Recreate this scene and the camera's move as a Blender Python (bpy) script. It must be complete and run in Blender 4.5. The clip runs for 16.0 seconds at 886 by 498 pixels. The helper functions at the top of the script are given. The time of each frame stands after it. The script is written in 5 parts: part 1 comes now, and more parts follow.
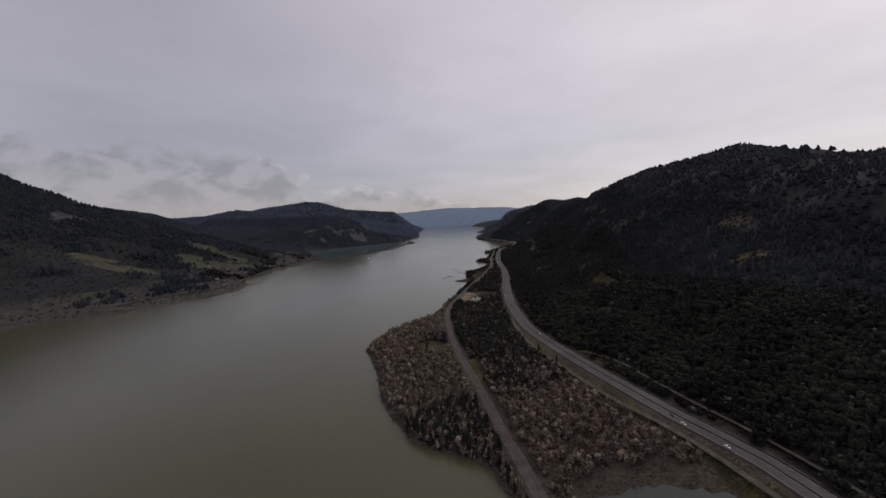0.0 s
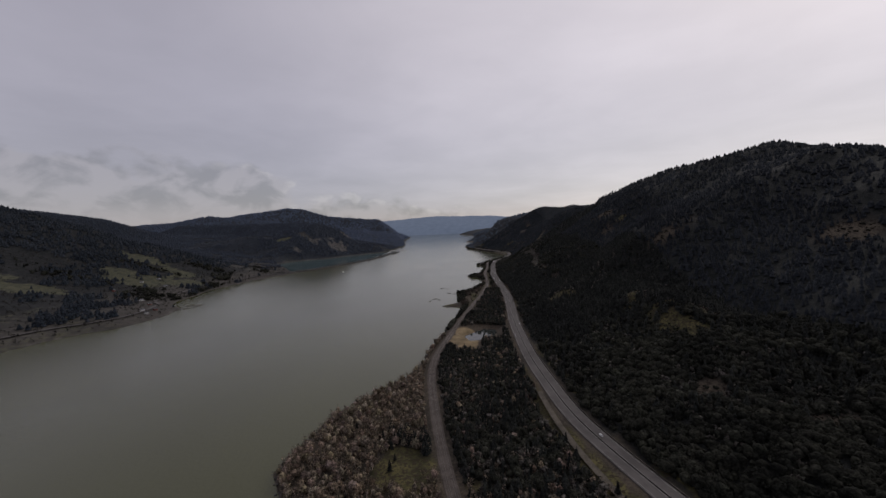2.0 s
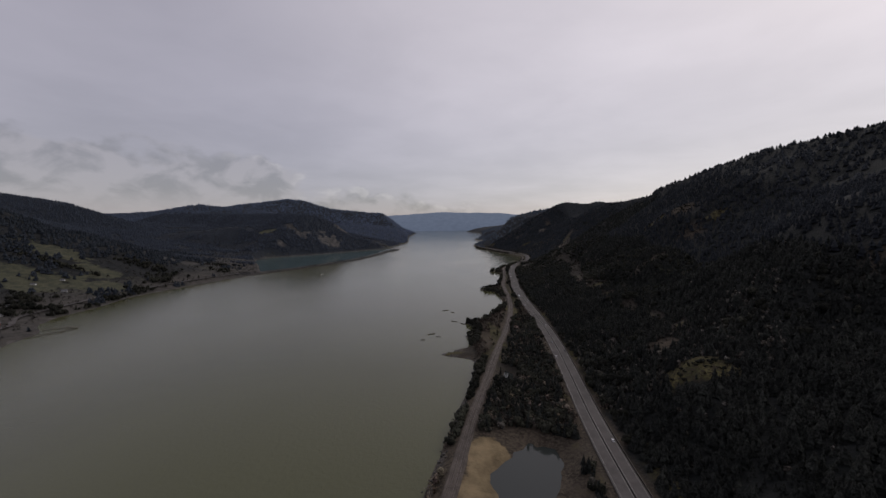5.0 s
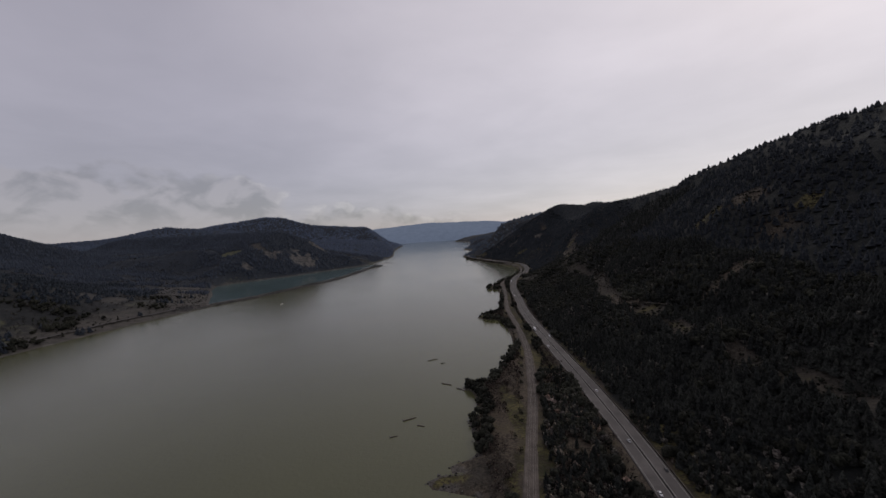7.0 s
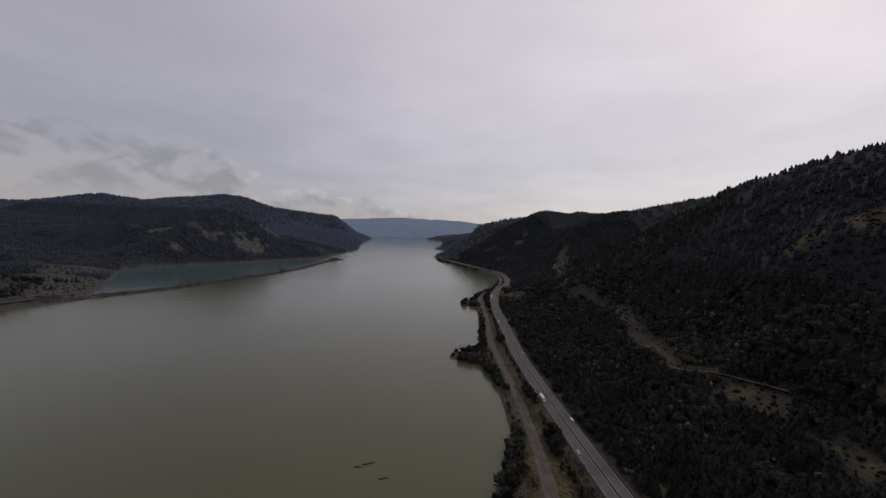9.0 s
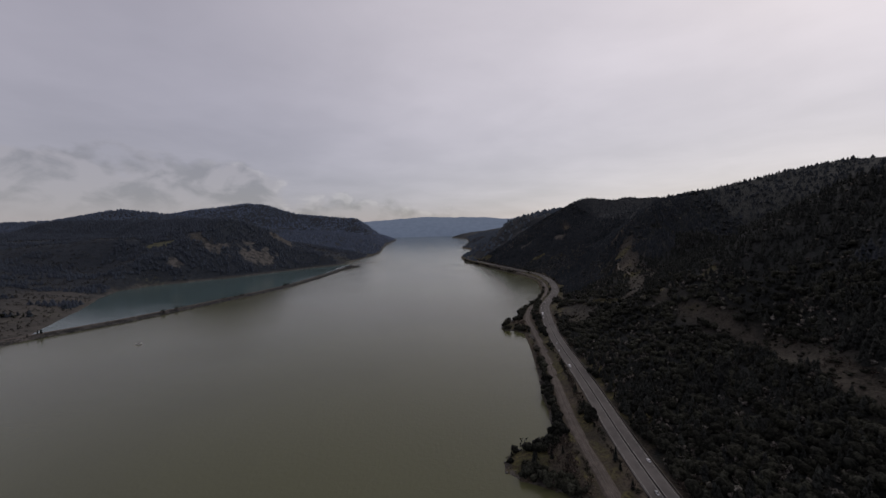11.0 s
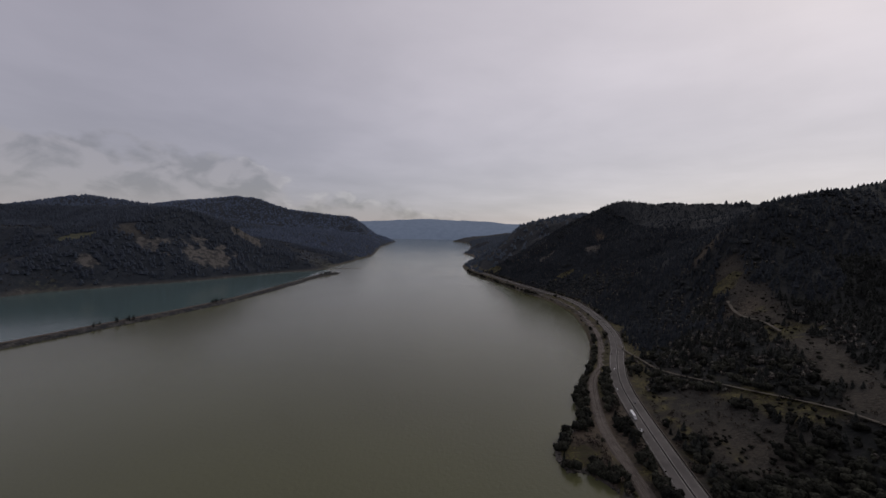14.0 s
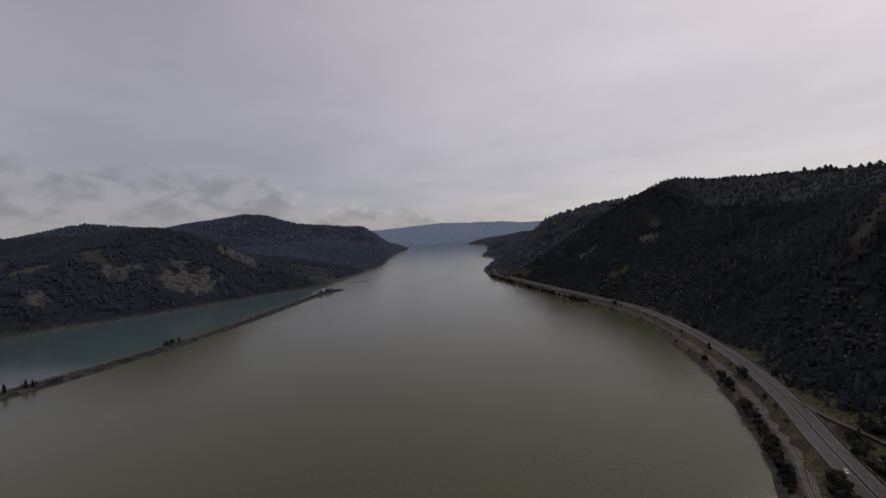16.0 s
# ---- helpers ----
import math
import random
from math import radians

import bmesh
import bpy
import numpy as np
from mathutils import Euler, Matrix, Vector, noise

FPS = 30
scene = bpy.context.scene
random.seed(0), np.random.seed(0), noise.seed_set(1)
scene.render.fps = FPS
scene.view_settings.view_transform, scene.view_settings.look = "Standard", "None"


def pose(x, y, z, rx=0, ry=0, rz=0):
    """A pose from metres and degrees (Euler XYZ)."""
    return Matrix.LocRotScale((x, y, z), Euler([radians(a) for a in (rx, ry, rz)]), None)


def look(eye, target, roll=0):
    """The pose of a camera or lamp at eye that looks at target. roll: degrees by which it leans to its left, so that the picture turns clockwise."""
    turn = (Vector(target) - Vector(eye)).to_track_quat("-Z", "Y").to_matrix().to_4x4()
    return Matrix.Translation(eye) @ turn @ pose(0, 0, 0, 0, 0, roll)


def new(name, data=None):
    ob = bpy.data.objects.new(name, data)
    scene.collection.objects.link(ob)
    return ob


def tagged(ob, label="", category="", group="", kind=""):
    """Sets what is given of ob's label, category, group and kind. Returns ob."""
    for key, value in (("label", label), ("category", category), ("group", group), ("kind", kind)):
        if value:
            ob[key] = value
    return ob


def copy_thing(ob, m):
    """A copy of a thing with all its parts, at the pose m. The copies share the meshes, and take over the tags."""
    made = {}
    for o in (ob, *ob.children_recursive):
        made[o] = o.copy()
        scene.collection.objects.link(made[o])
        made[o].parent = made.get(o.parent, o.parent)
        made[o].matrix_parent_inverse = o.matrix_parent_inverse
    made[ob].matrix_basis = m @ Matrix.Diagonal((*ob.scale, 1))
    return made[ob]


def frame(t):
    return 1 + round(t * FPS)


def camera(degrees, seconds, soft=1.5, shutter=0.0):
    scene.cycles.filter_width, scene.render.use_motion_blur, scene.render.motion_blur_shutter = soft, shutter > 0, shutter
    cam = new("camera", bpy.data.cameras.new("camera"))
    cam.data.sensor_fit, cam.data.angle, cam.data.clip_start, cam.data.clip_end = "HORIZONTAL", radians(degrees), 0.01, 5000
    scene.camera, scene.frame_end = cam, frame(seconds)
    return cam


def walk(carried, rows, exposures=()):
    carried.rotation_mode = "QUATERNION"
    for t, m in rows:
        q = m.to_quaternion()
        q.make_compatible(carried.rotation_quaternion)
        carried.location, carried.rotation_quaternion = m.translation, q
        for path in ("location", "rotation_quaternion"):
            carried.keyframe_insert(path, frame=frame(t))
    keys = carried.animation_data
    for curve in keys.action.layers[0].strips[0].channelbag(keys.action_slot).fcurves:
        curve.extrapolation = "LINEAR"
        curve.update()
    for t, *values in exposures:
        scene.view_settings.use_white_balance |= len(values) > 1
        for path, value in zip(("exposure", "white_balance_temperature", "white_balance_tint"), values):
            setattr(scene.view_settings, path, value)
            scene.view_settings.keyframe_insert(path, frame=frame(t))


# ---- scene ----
# Flight along the river, metres and degrees: t, x, y, z, yaw, pitch, roll
cam = camera(99.0, 16.0, soft=1.5)
PATH = [
    (0, -18.49, 94.62, 49.10, -0.16, -4.22, -2.77),
    (0.5, -18.11, 112.18, 49.04, -0.80, -4.51, -2.87),
    (1, -17.65, 129.48, 48.92, -1.93, -4.13, -1.01),
    (1.5, -17.12, 146.56, 48.75, -2.40, -3.50, -1.42),
    (2, -16.51, 163.43, 48.55, -2.11, -3.04, -2.46),
    (2.5, -15.86, 180.15, 48.32, -1.79, -2.51, -2.31),
    (3, -15.14, 196.73, 48.09, -2.59, -2.45, -0.70),
    (3.5, -14.38, 213.21, 47.86, -2.12, -3.08, -0.40),
    (4, -13.55, 229.62, 47.65, -1.42, -3.81, -0.30),
    (4.2, -13.21, 236.16, 47.57, -1.27, -4.15, 0.21),
    (6.3, -9.02, 304.87, 47.07, -1.57, -2.11, -3.50),
    (6.5, -8.56, 311.44, 47.06, -2.02, -2.08, -3.49),
    (7, -7.36, 327.90, 47.08, -2.93, -2.03, -3.80),
    (7.5, -6.09, 344.43, 47.13, -3.84, -2.10, -4.53),
    (8, -4.74, 361.04, 47.24, -5.43, -2.22, -3.85),
    (8.5, -3.33, 377.73, 47.38, -6.84, -2.37, -0.06),
    (9, -1.85, 394.51, 47.57, -7.32, -2.46, 1.66),
    (9.2, -1.24, 401.24, 47.65, -6.99, -2.89, 2.45),
    (11.3, 5.49, 472.61, 48.63, -3.18, -2.78, -1.78),
    (11.5, 6.14, 479.45, 48.71, -3.37, -2.79, -0.74),
    (12, 7.73, 496.54, 48.89, -4.22, -2.47, 1.08),
    (12.5, 9.25, 513.61, 49.02, -3.76, -2.41, 0.77),
    (13, 10.67, 530.63, 49.07, -3.43, -2.39, 0.28),
    (13.5, 11.93, 547.54, 49.02, -3.31, -2.27, 1.17),
    (14, 12.99, 564.31, 48.83, -3.27, -2.34, 0.92),
    (14.5, 13.80, 580.88, 48.49, -2.33, -2.05, 2.33),
    (15, 14.27, 597.20, 47.96, -1.86, -2.14, 2.82),
    (15.5, 14.35, 613.19, 47.20, -0.99, -1.89, -0.58),
    (16, 13.95, 628.79, 46.18, -1.04, -1.67, -3.49),
]


def flown(x, y, z, yaw, pitch, roll):
    return pose(x, y, z, 0, 0, yaw) @ pose(0, 0, 0, 90 + pitch) @ pose(0, 0, 0, 0, 0, roll)


walk(cam, [(t, flown(*row)) for t, *row in PATH], [(0, 0.0), (9, 0.0), (12, -0.06), (14, -0.12), (16, -0.15)])

# ---------------------------------------------------------------- light
SUN_AZ, SUN_EL = 52.0, 38.0          # degrees east of the view along +y, above the horizon
sun_way = Vector((math.sin(radians(SUN_AZ)) * math.cos(radians(SUN_EL)), math.cos(radians(SUN_AZ)) * math.cos(radians(SUN_EL)), math.sin(radians(SUN_EL))))


class Nodes:
    """Small helper to wire a node tree."""

    def __init__(self, tree):
        self.tree = tree
        tree.nodes.clear()

    def add(self, kind, inputs=None, **props):
        n = self.tree.nodes.new(kind)
        for k, v in props.items():
            if k == "operation":
                n.operation = v
            elif k == "blend_type":
                n.blend_type = v
            elif k == "data_type":
                n.data_type = v
            elif k == "attribute_name":
                n.attribute_name = v
            elif k == "sky_type":
                n.sky_type = v
            elif k == "noise_dimensions":
                n.noise_dimensions = v
            elif k == "interpolation_type":
                n.interpolation_type = v
        for k, v in (inputs or {}).items():
            if isinstance(v, bpy.types.NodeSocket):
                self.tree.links.new(v, n.inputs[k])
            else:
                n.inputs[k].default_value = v
        return n

    def math(self, op, a, b=0.0, c=0.0):
        return self.add("ShaderNodeMath", {0: a, 1: b, 2: c}, operation=op).outputs[0]

    def mix(self, f, a, b, mode="MIX"):
        n = self.add("ShaderNodeMix", {0: f, 6: a, 7: b}, data_type="RGBA", blend_type=mode)
        return n.outputs[2]

    def span(self, v, lo, hi, a=0.0, b=1.0):
        return self.add("ShaderNodeMapRange", {0: v, 1: lo, 2: hi, 3: a, 4: b}, interpolation_type="SMOOTHSTEP").outputs[0]

    def noise(self, vec, scale, detail=4.0, rough=0.55, distort=0.0):
        return self.add("ShaderNodeTexNoise", {"Vector": vec, "Scale": scale, "Detail": detail, "Roughness": rough, "Distortion": distort}).outputs[0]


def build_world():
    """A high overcast with a brighter part round the veiled sun and a low deck of broken cloud on the horizon."""
    world = bpy.data.worlds.new("overcast_sky")
    scene.world = world
    world.use_nodes = True
    n = Nodes(world.node_tree)
    way = n.add("ShaderNodeTexCoord").outputs["Generated"]
    sky = n.add("ShaderNodeTexSky", sky_type="NISHITA")
    sky.sun_disc, sky.sun_elevation, sky.sun_rotation = False, radians(SUN_EL), radians(SUN_AZ)
    xyz = n.add("ShaderNodeSeparateXYZ", {0: way})
    up = n.math("MAXIMUM", xyz.outputs[2], 0.0)
    # the cloud sheet is seen in perspective: way / (height + a little)
    drop = n.math("ADD", up, 0.10)
    sheet = n.add("ShaderNodeCombineXYZ", {0: n.math("DIVIDE", xyz.outputs[0], drop), 1: n.math("DIVIDE", xyz.outputs[1], drop), 2: 0.0}).outputs[0]
    broad = n.noise(sheet, 0.55, 5.0, 0.5, 0.4)
    fine = n.noise(sheet, 1.7, 6.0, 0.55, 0.3)
    toward = n.add("ShaderNodeVectorMath", {0: way, 1: sun_way}, operation="DOT_PRODUCT").outputs["Value"]
    glow = n.span(toward, 0.25, 1.0)
    cloud = n.mix(glow, (0.352, 0.326, 0.370, 1), (0.575, 0.520, 0.542, 1))
    low = n.span(xyz.outputs[2], 0.0, 0.40, 0.86, 1.0)
    shade = n.math("MULTIPLY_ADD", n.span(broad, 0.30, 0.72), 0.16, 0.92)
    shade = n.math("MULTIPLY", shade, n.math("MULTIPLY", low, n.math("MULTIPLY_ADD", n.span(fine, 0.3, 0.7), 0.07, 0.965)))
    grey = n.add("ShaderNodeCombineXYZ", {0: shade, 1: shade, 2: shade}).outputs[0]
    cloud = n.mix(1.0, cloud, grey, "MULTIPLY")
    # low billowing deck over the western hills: highest in the west, thinning to small puffs along the valley
    az = n.math("ARCTAN2", xyz.outputs[0], xyz.outputs[1])
    chart = n.add("ShaderNodeCombineXYZ", {0: az, 1: n.math("MULTIPLY", xyz.outputs[2], 1.5), 2: 0.37}).outputs[0]
    puff, torn, heap = n.noise(chart, 8.0, 5.0, 0.5, 0.2), n.noise(chart, 24.0, 4.0, 0.5, 0.2), n.noise(chart, 11.0, 5.0, 0.52, 0.5)
    crown = n.math("ADD", n.span(az, -0.46, -0.27, 0.165, 0.085), n.span(az, -0.20, 0.22, 0.0, -0.060))
    edge = n.math("SUBTRACT", xyz.outputs[2], n.math("ADD", crown, n.math("ADD", n.math("MULTIPLY", n.math("SUBTRACT", puff, 0.5), 0.13), n.math("MULTIPLY", n.math("SUBTRACT", torn, 0.5), 0.05))))
    deck = n.math("MULTIPLY", n.span(edge, 0.014, -0.016), n.span(az, 0.26, 0.0, 0.0, 1.0))
    # heaped grey bellies above, a paler layer under them, a bright rim on the side of the sun
    belly = n.math("MULTIPLY", n.span(n.math("ADD", heap, n.math("MULTIPLY", n.math("SUBTRACT", torn, 0.5), 0.25)), 0.40, 0.60), n.span(n.math("SUBTRACT", xyz.outputs[2], n.math("MULTIPLY", crown, 0.42)), -0.02, 0.02, 0.25, 1.0))
    body = n.mix(belly, (0.318, 0.288, 0.311, 1), (0.216, 0.197, 0.214, 1))
    rim = n.math("MULTIPLY", n.span(n.math("ABSOLUTE", n.math("ADD", edge, 0.004)), 0.022, 0.0), n.math("MULTIPLY", n.span(torn, 0.42, 0.62), n.span(az, -0.62, -0.32)))
    body = n.mix(n.math("MULTIPLY", rim, 0.8), body, (0.440, 0.408, 0.422, 1))
    cloud = n.mix(n.math("MULTIPLY", deck, 0.92), cloud, body)
    back = n.add("ShaderNodeBackground", {0: cloud, 1: 1.0})
    clear = n.add("ShaderNodeBackground", {0: sky.outputs[0], 1: 0.02})
    both = n.add("ShaderNodeAddShader", {0: back.outputs[0], 1: clear.outputs[0]})
    n.add("ShaderNodeOutputWorld", {0: both.outputs[0]})


build_world()
sun = new("sun", bpy.data.lights.new("sun", "SUN"))
sun.data.energy, sun.data.angle, sun.data.color = 0.45, radians(14), (1.0, 0.95, 0.88)
sun.matrix_world = look(sun_way * 100, (0, 0, 0))

# ---------------------------------------------------------------- plan of the valley (x across, y up the river)
SOUTH_SHORE = [(40, -600), (20, -100), (2, 60), (-6, 130), (-8, 158), (-10, 166), (-18, 170), (-23, 173), (-29, 179), (-37, 198), (-45, 228), (-50, 240), (-44, 262),
               (-34, 274), (-24, 287), (-20.5, 299), (-18, 313), (-12, 334), (-6, 353), (1, 379), (3, 388), (0, 393), (-10, 397.5), (-9, 400), (-2, 400.5), (-5, 403),
               (2, 406), (2, 416), (1, 421), (5, 425), (5, 436), (4, 440), (0.5, 443), (4.5, 444.5), (9, 444), (15, 453), (20, 466), (26, 478), (32, 489), (31, 512), (30, 527), (23, 531)]
SOUTH_FAR = [(20.5, 536), (23, 541.5), (30, 543), (35, 551), (40, 570), (46, 595), (51, 615), (53.5, 631), (48, 638), (43, 639), (42.5, 643), (45, 648), (48, 653), (52, 654), (56, 659), (60, 674), (67, 686), (76, 699), (83, 712), (89, 725), (95, 738), (100, 752),
             (107, 776), (111, 800), (112, 835), (105, 862), (98, 890), (91, 930), (84, 970), (77, 1005), (72, 1050), (73, 1095), (76, 1140), (98, 1230), (119, 1320), (127, 1410), (112, 1478), (122, 1510),
             (158, 1700), (212, 2066), (265, 2600), (250, 2850), (205, 2980), (330, 3150), (480, 3600)]
NORTH_SHORE = [(-300, -600), (-310, 0), (-290, 200), (-262, 312), (-229, 327), (-219, 338), (-214, 357), (-206, 374), (-194, 384), (-190, 400), (-189, 416), (-196, 440),
               (-212, 455), (-218, 470), (-219, 495), (-226, 529), (-220, 557), (-213, 586), (-204, 620), (-190, 652), (-205, 682), (-221, 714), (-232, 738), (-262, 790), (-280, 830)]
NORTH_FAR = [(-272, 860), (-250, 885), (-228, 908), (-205, 930), (-182, 968), (-163, 995), (-146, 1020), (-122, 1042), (-110, 1070), (-108, 1160), (-92, 1300), (-90, 1366),
             (-100, 1500), (-128, 1915), (-130, 2700), (-260, 3300), (-300, 3600)]
HIGHWAY = [(52, -600), (48, 0), (44, 90), (39.3, 151), (36.6, 165), (32.6, 177), (28.3, 193), (22, 218.5), (16.7, 247), (16.4, 271), (17.3, 293), (19.5, 315), (23, 343), (27.5, 370), (32, 398),
           (35, 423), (37.5, 450), (40, 480), (45, 528), (52, 569), (59, 612), (66, 643), (75, 675), (85, 697), (95, 716), (104, 738), (112, 767), (118, 802), (119, 835),
           (113, 867), (107, 897), (100, 932), (93, 972), (86, 1008), (81, 1050), (86, 1120), (110, 1225), (132, 1320), (142, 1410), (146, 1500), (175, 1700)]
RAILWAY = [(30, -600), (12, 0), (4, 90), (-1, 130), (-4, 157), (-7, 177), (-10, 200), (-13, 219), (-15.5, 240), (-17, 262), (-17.5, 285), (-15, 305), (-9.5, 326), (-3.5, 350), (3.5, 374),
           (8, 390), (13, 407), (20, 430), (28, 462), (33, 490), (36, 515), (40, 550), (47, 585), (52, 610), (56, 635), (59, 655), (69, 682), (79, 697), (86, 711), (92, 724),
           (99, 742), (106, 767), (112, 793), (114, 820), (111, 848), (106, 875), (100, 902), (93, 940), (86, 980), (79, 1020), (75, 1060)]
DIKE = [(-206, 638), (-190, 665), (-172, 692), (-157, 725), (-141, 765), (-131, 790), (-119, 830), (-111, 880), (-106, 920), (-100, 975), (-92, 1003), (-86, 1010)]
ROAD_Z, RAIL_Z, DIKE_Z = 2.8, 1.5, 1.7


def chain(points, step=4.0):
    """Points at even steps along a smooth curve (Catmull-Rom) through the given ones."""
    p = np.array([points[0], *points, points[-1]], float)
    out = []
    for a, b, c, d in zip(p, p[1:], p[2:], p[3:]):
        k = max(1, int(np.hypot(*(c - b)) / step))
        for u in np.arange(k) / k:
            out.append(0.5 * (2 * b + (c - a) * u + (2 * a - 5 * b + 4 * c - d) * u * u + (3 * b - a - 3 * c + d) * u**3))
    out.append(p[-1])
    return np.array(out)


def apart_from(x, y, line):
    """Distance from points to a polyline, and the place along it (index)."""
    best, where = np.full(x.shape, 1e9), np.zeros(x.shape)
    for i, (a, b) in enumerate(zip(line[:-1], line[1:])):
        d = b - a
        u = np.clip(((x - a[0]) * d[0] + (y - a[1]) * d[1]) / (d @ d + 1e-9), 0, 1)
        r = np.hypot(x - a[0] - u * d[0], y - a[1] - u * d[1])
        near = r < best
        best, where = np.where(near, r, best), np.where(near, i + u, where)
    return best, where


def inside(x, y, poly):
    """Whether points lie in a polygon."""
    odd = np.zeros(x.shape, bool)
    for (ax, ay), (bx, by) in zip(poly, np.roll(poly, -1, 0)):
        if ay != by:
            odd ^= ((ay > y) != (by > y)) & (x < (bx - ax) * (y - ay) / (by - ay) + ax)
    return odd


def fractal(x, y, scale, octaves=4, seed=0):
    """Value noise with octaves, about -1 to 1."""
    total, amp, norm = np.zeros(np.shape(x)), 1.0, 0.0
    rng = np.random.RandomState(seed)
    table = rng.rand(256, 256) * 2 - 1
    for o in range(octaves):
        u, v = np.asarray(x) / scale + 17.3 * o, np.asarray(y) / scale + 5.1 * o
        i, j = np.floor(u).astype(int), np.floor(v).astype(int)
        fu, fv = u - i, v - j
        fu, fv = fu * fu * (3 - 2 * fu), fv * fv * (3 - 2 * fv)
        t = lambda a, b: table[a % 256, b % 256]
        total = total + amp * ((t(i, j) * (1 - fu) + t(i + 1, j) * fu) * (1 - fv) + (t(i, j + 1) * (1 - fu) + t(i + 1, j + 1) * fu) * fv)
        norm, amp, scale = norm + amp, amp * 0.5, scale * 0.5
    return total / norm


# heights across the valley sides: for each y, the height at these distances from the highway (south) or the shore (north)
SOUTH_D = (0, 12, 40, 65, 90, 120, 160, 210, 260, 400, 700)
SOUTH_A = {-400: (0, 4, 14, 22, 30, 40, 52, 64, 76, 90, 100), 200: (0, 4, 14, 20, 28, 38, 54, 70, 84, 98, 100), 284: (0, 4, 14, 19, 26, 38, 56, 68, 72, 76, 84),
           372: (0, 5, 18, 36, 50, 62, 78, 80, 76, 78, 84), 430: (0, 4, 14, 26, 44, 60, 80, 88, 82, 80, 84), 510: (0, 4, 14, 31, 50, 70, 87, 95, 110, 92, 88),
           560: (0, 4, 16, 34, 54, 72, 86, 98, 106, 94, 90)}
SOUTH_B = {600: (0, 4, 18, 32, 45, 60, 67, 76, 84, 88, 90), 660: (0, 3, 14, 23, 30, 40, 54, 68, 80, 88, 92), 730: (0, 3, 12, 25, 32, 42, 60, 80, 88, 90, 92),
           850: (0, 4, 14, 30, 42, 53, 62, 70, 74, 78, 84), 920: (0, 5, 20, 36, 47, 55, 62, 70, 76, 76, 82), 1010: (0, 8, 24, 38, 48, 60, 75, 84, 79, 76, 80),
           1150: (0, 10, 32, 56, 67, 73, 75, 76, 76, 78, 84), 1500: (0, 6, 18, 26, 30, 34, 38, 44, 50, 70, 90), 4000: (0, 5, 12, 18, 22, 26, 32, 38, 46, 60, 80)}
NORTH_D = (0, 20, 60, 120, 200, 300, 400, 600, 900)
NORTH_A = {-400: (0, 3, 10, 24, 50, 90, 130, 170, 190), 450: (0, 3, 8, 18, 42, 86, 130, 172, 185), 600: (0, 4, 18, 36, 60, 92, 134, 156, 165), 700: (0, 3, 9, 22, 45, 75, 120, 140, 150),
           780: (0, 3, 8, 18, 38, 66, 100, 125, 140), 870: (0, 3, 8, 20, 33, 50, 66, 90, 112)}
NORTH_B = {950: (0, 18, 40, 50, 45, 45, 50, 62, 80), 1000: (0, 20, 46, 54, 50, 48, 50, 62, 80), 1060: (0, 5, 16, 30, 42, 48, 52, 60, 75), 1300: (0, 5, 14, 26, 38, 46, 50, 58, 70),
           1590: (0, 15, 30, 40, 46, 50, 54, 62, 74), 2000: (0, 18, 34, 46, 54, 58, 62, 68, 78), 2700: (0, 10, 26, 40, 48, 56, 62, 70, 80)}
# crests of the hills (x, y, height) and how steeply their sides fall
NORTH_CRESTS = [([(-1000, 800, 150), (-780, 880, 118), (-655, 933, 95), (-590, 950, 70), (-500, 965, 40)], 0.42),
          ([(-700, 1240, 84), (-560, 1230, 82), (-443, 1168, 79), (-330, 1060, 74), (-224, 981, 69), (-176, 990, 38)], 0.46),
          ([(-1700, 1500, 112), (-1128, 1560, 98), (-930, 1515, 99), (-840, 1495, 110), (-759, 1493, 123), (-685, 1503, 113), (-560, 1540, 96), (-400, 1560, 62), (-220, 1570, 26)], 0.30),
          ([(-1900, 2200, 125), (-1130, 2160, 138), (-950, 2150, 164), (-800, 2155, 178), (-744, 2157, 186), (-655, 2140, 178), (-575, 2120, 150), (-510, 2106, 132), (-360, 2100, 116), (-219, 2100, 103), (-172, 2110, 66), (-132, 2120, 8)], 0.34)]
SOUTH_CRESTS = [([(172, 592, 62), (180, 588, 73), (205, 560, 85), (218, 522, 93), (228, 490, 95), (240, 460, 98), (270, 450, 99), (331, 460, 88), (450, 470, 94)], 0.62),
                ([(178, 753, 60), (195, 750, 65), (224, 750, 71), (275, 750, 81), (297, 750, 86), (345, 750, 94), (450, 750, 100)], 0.50),
                ([(203, 990, 68), (218, 968, 81), (230, 965, 85), (265, 956, 80), (300, 952, 81), (380, 952, 83), (500, 950, 85)], 0.62)]


def on_crests(x, y, h, crests, soft):
    """Raises the ground to the crests, with gullied sides."""
    for crest, fall in crests:
        c = np.array(crest, float)
        off, along = apart_from(x, y, c[:, :2])
        top = np.interp(along, np.arange(len(c)), c[:, 2])
        tent = top - fall * (np.sqrt(off**2 + soft**2) - soft) * (1 + 0.3 * fractal(x, y, 90, 4, 12)) + soft * 0.25 * fractal(x, y, 60, 4, 13) * np.clip(off / 40, 0.25, 1)
        h = np.maximum(h, tent) + 0.12 * soft * np.exp(-np.abs(h - tent) / 6.0)
    return h


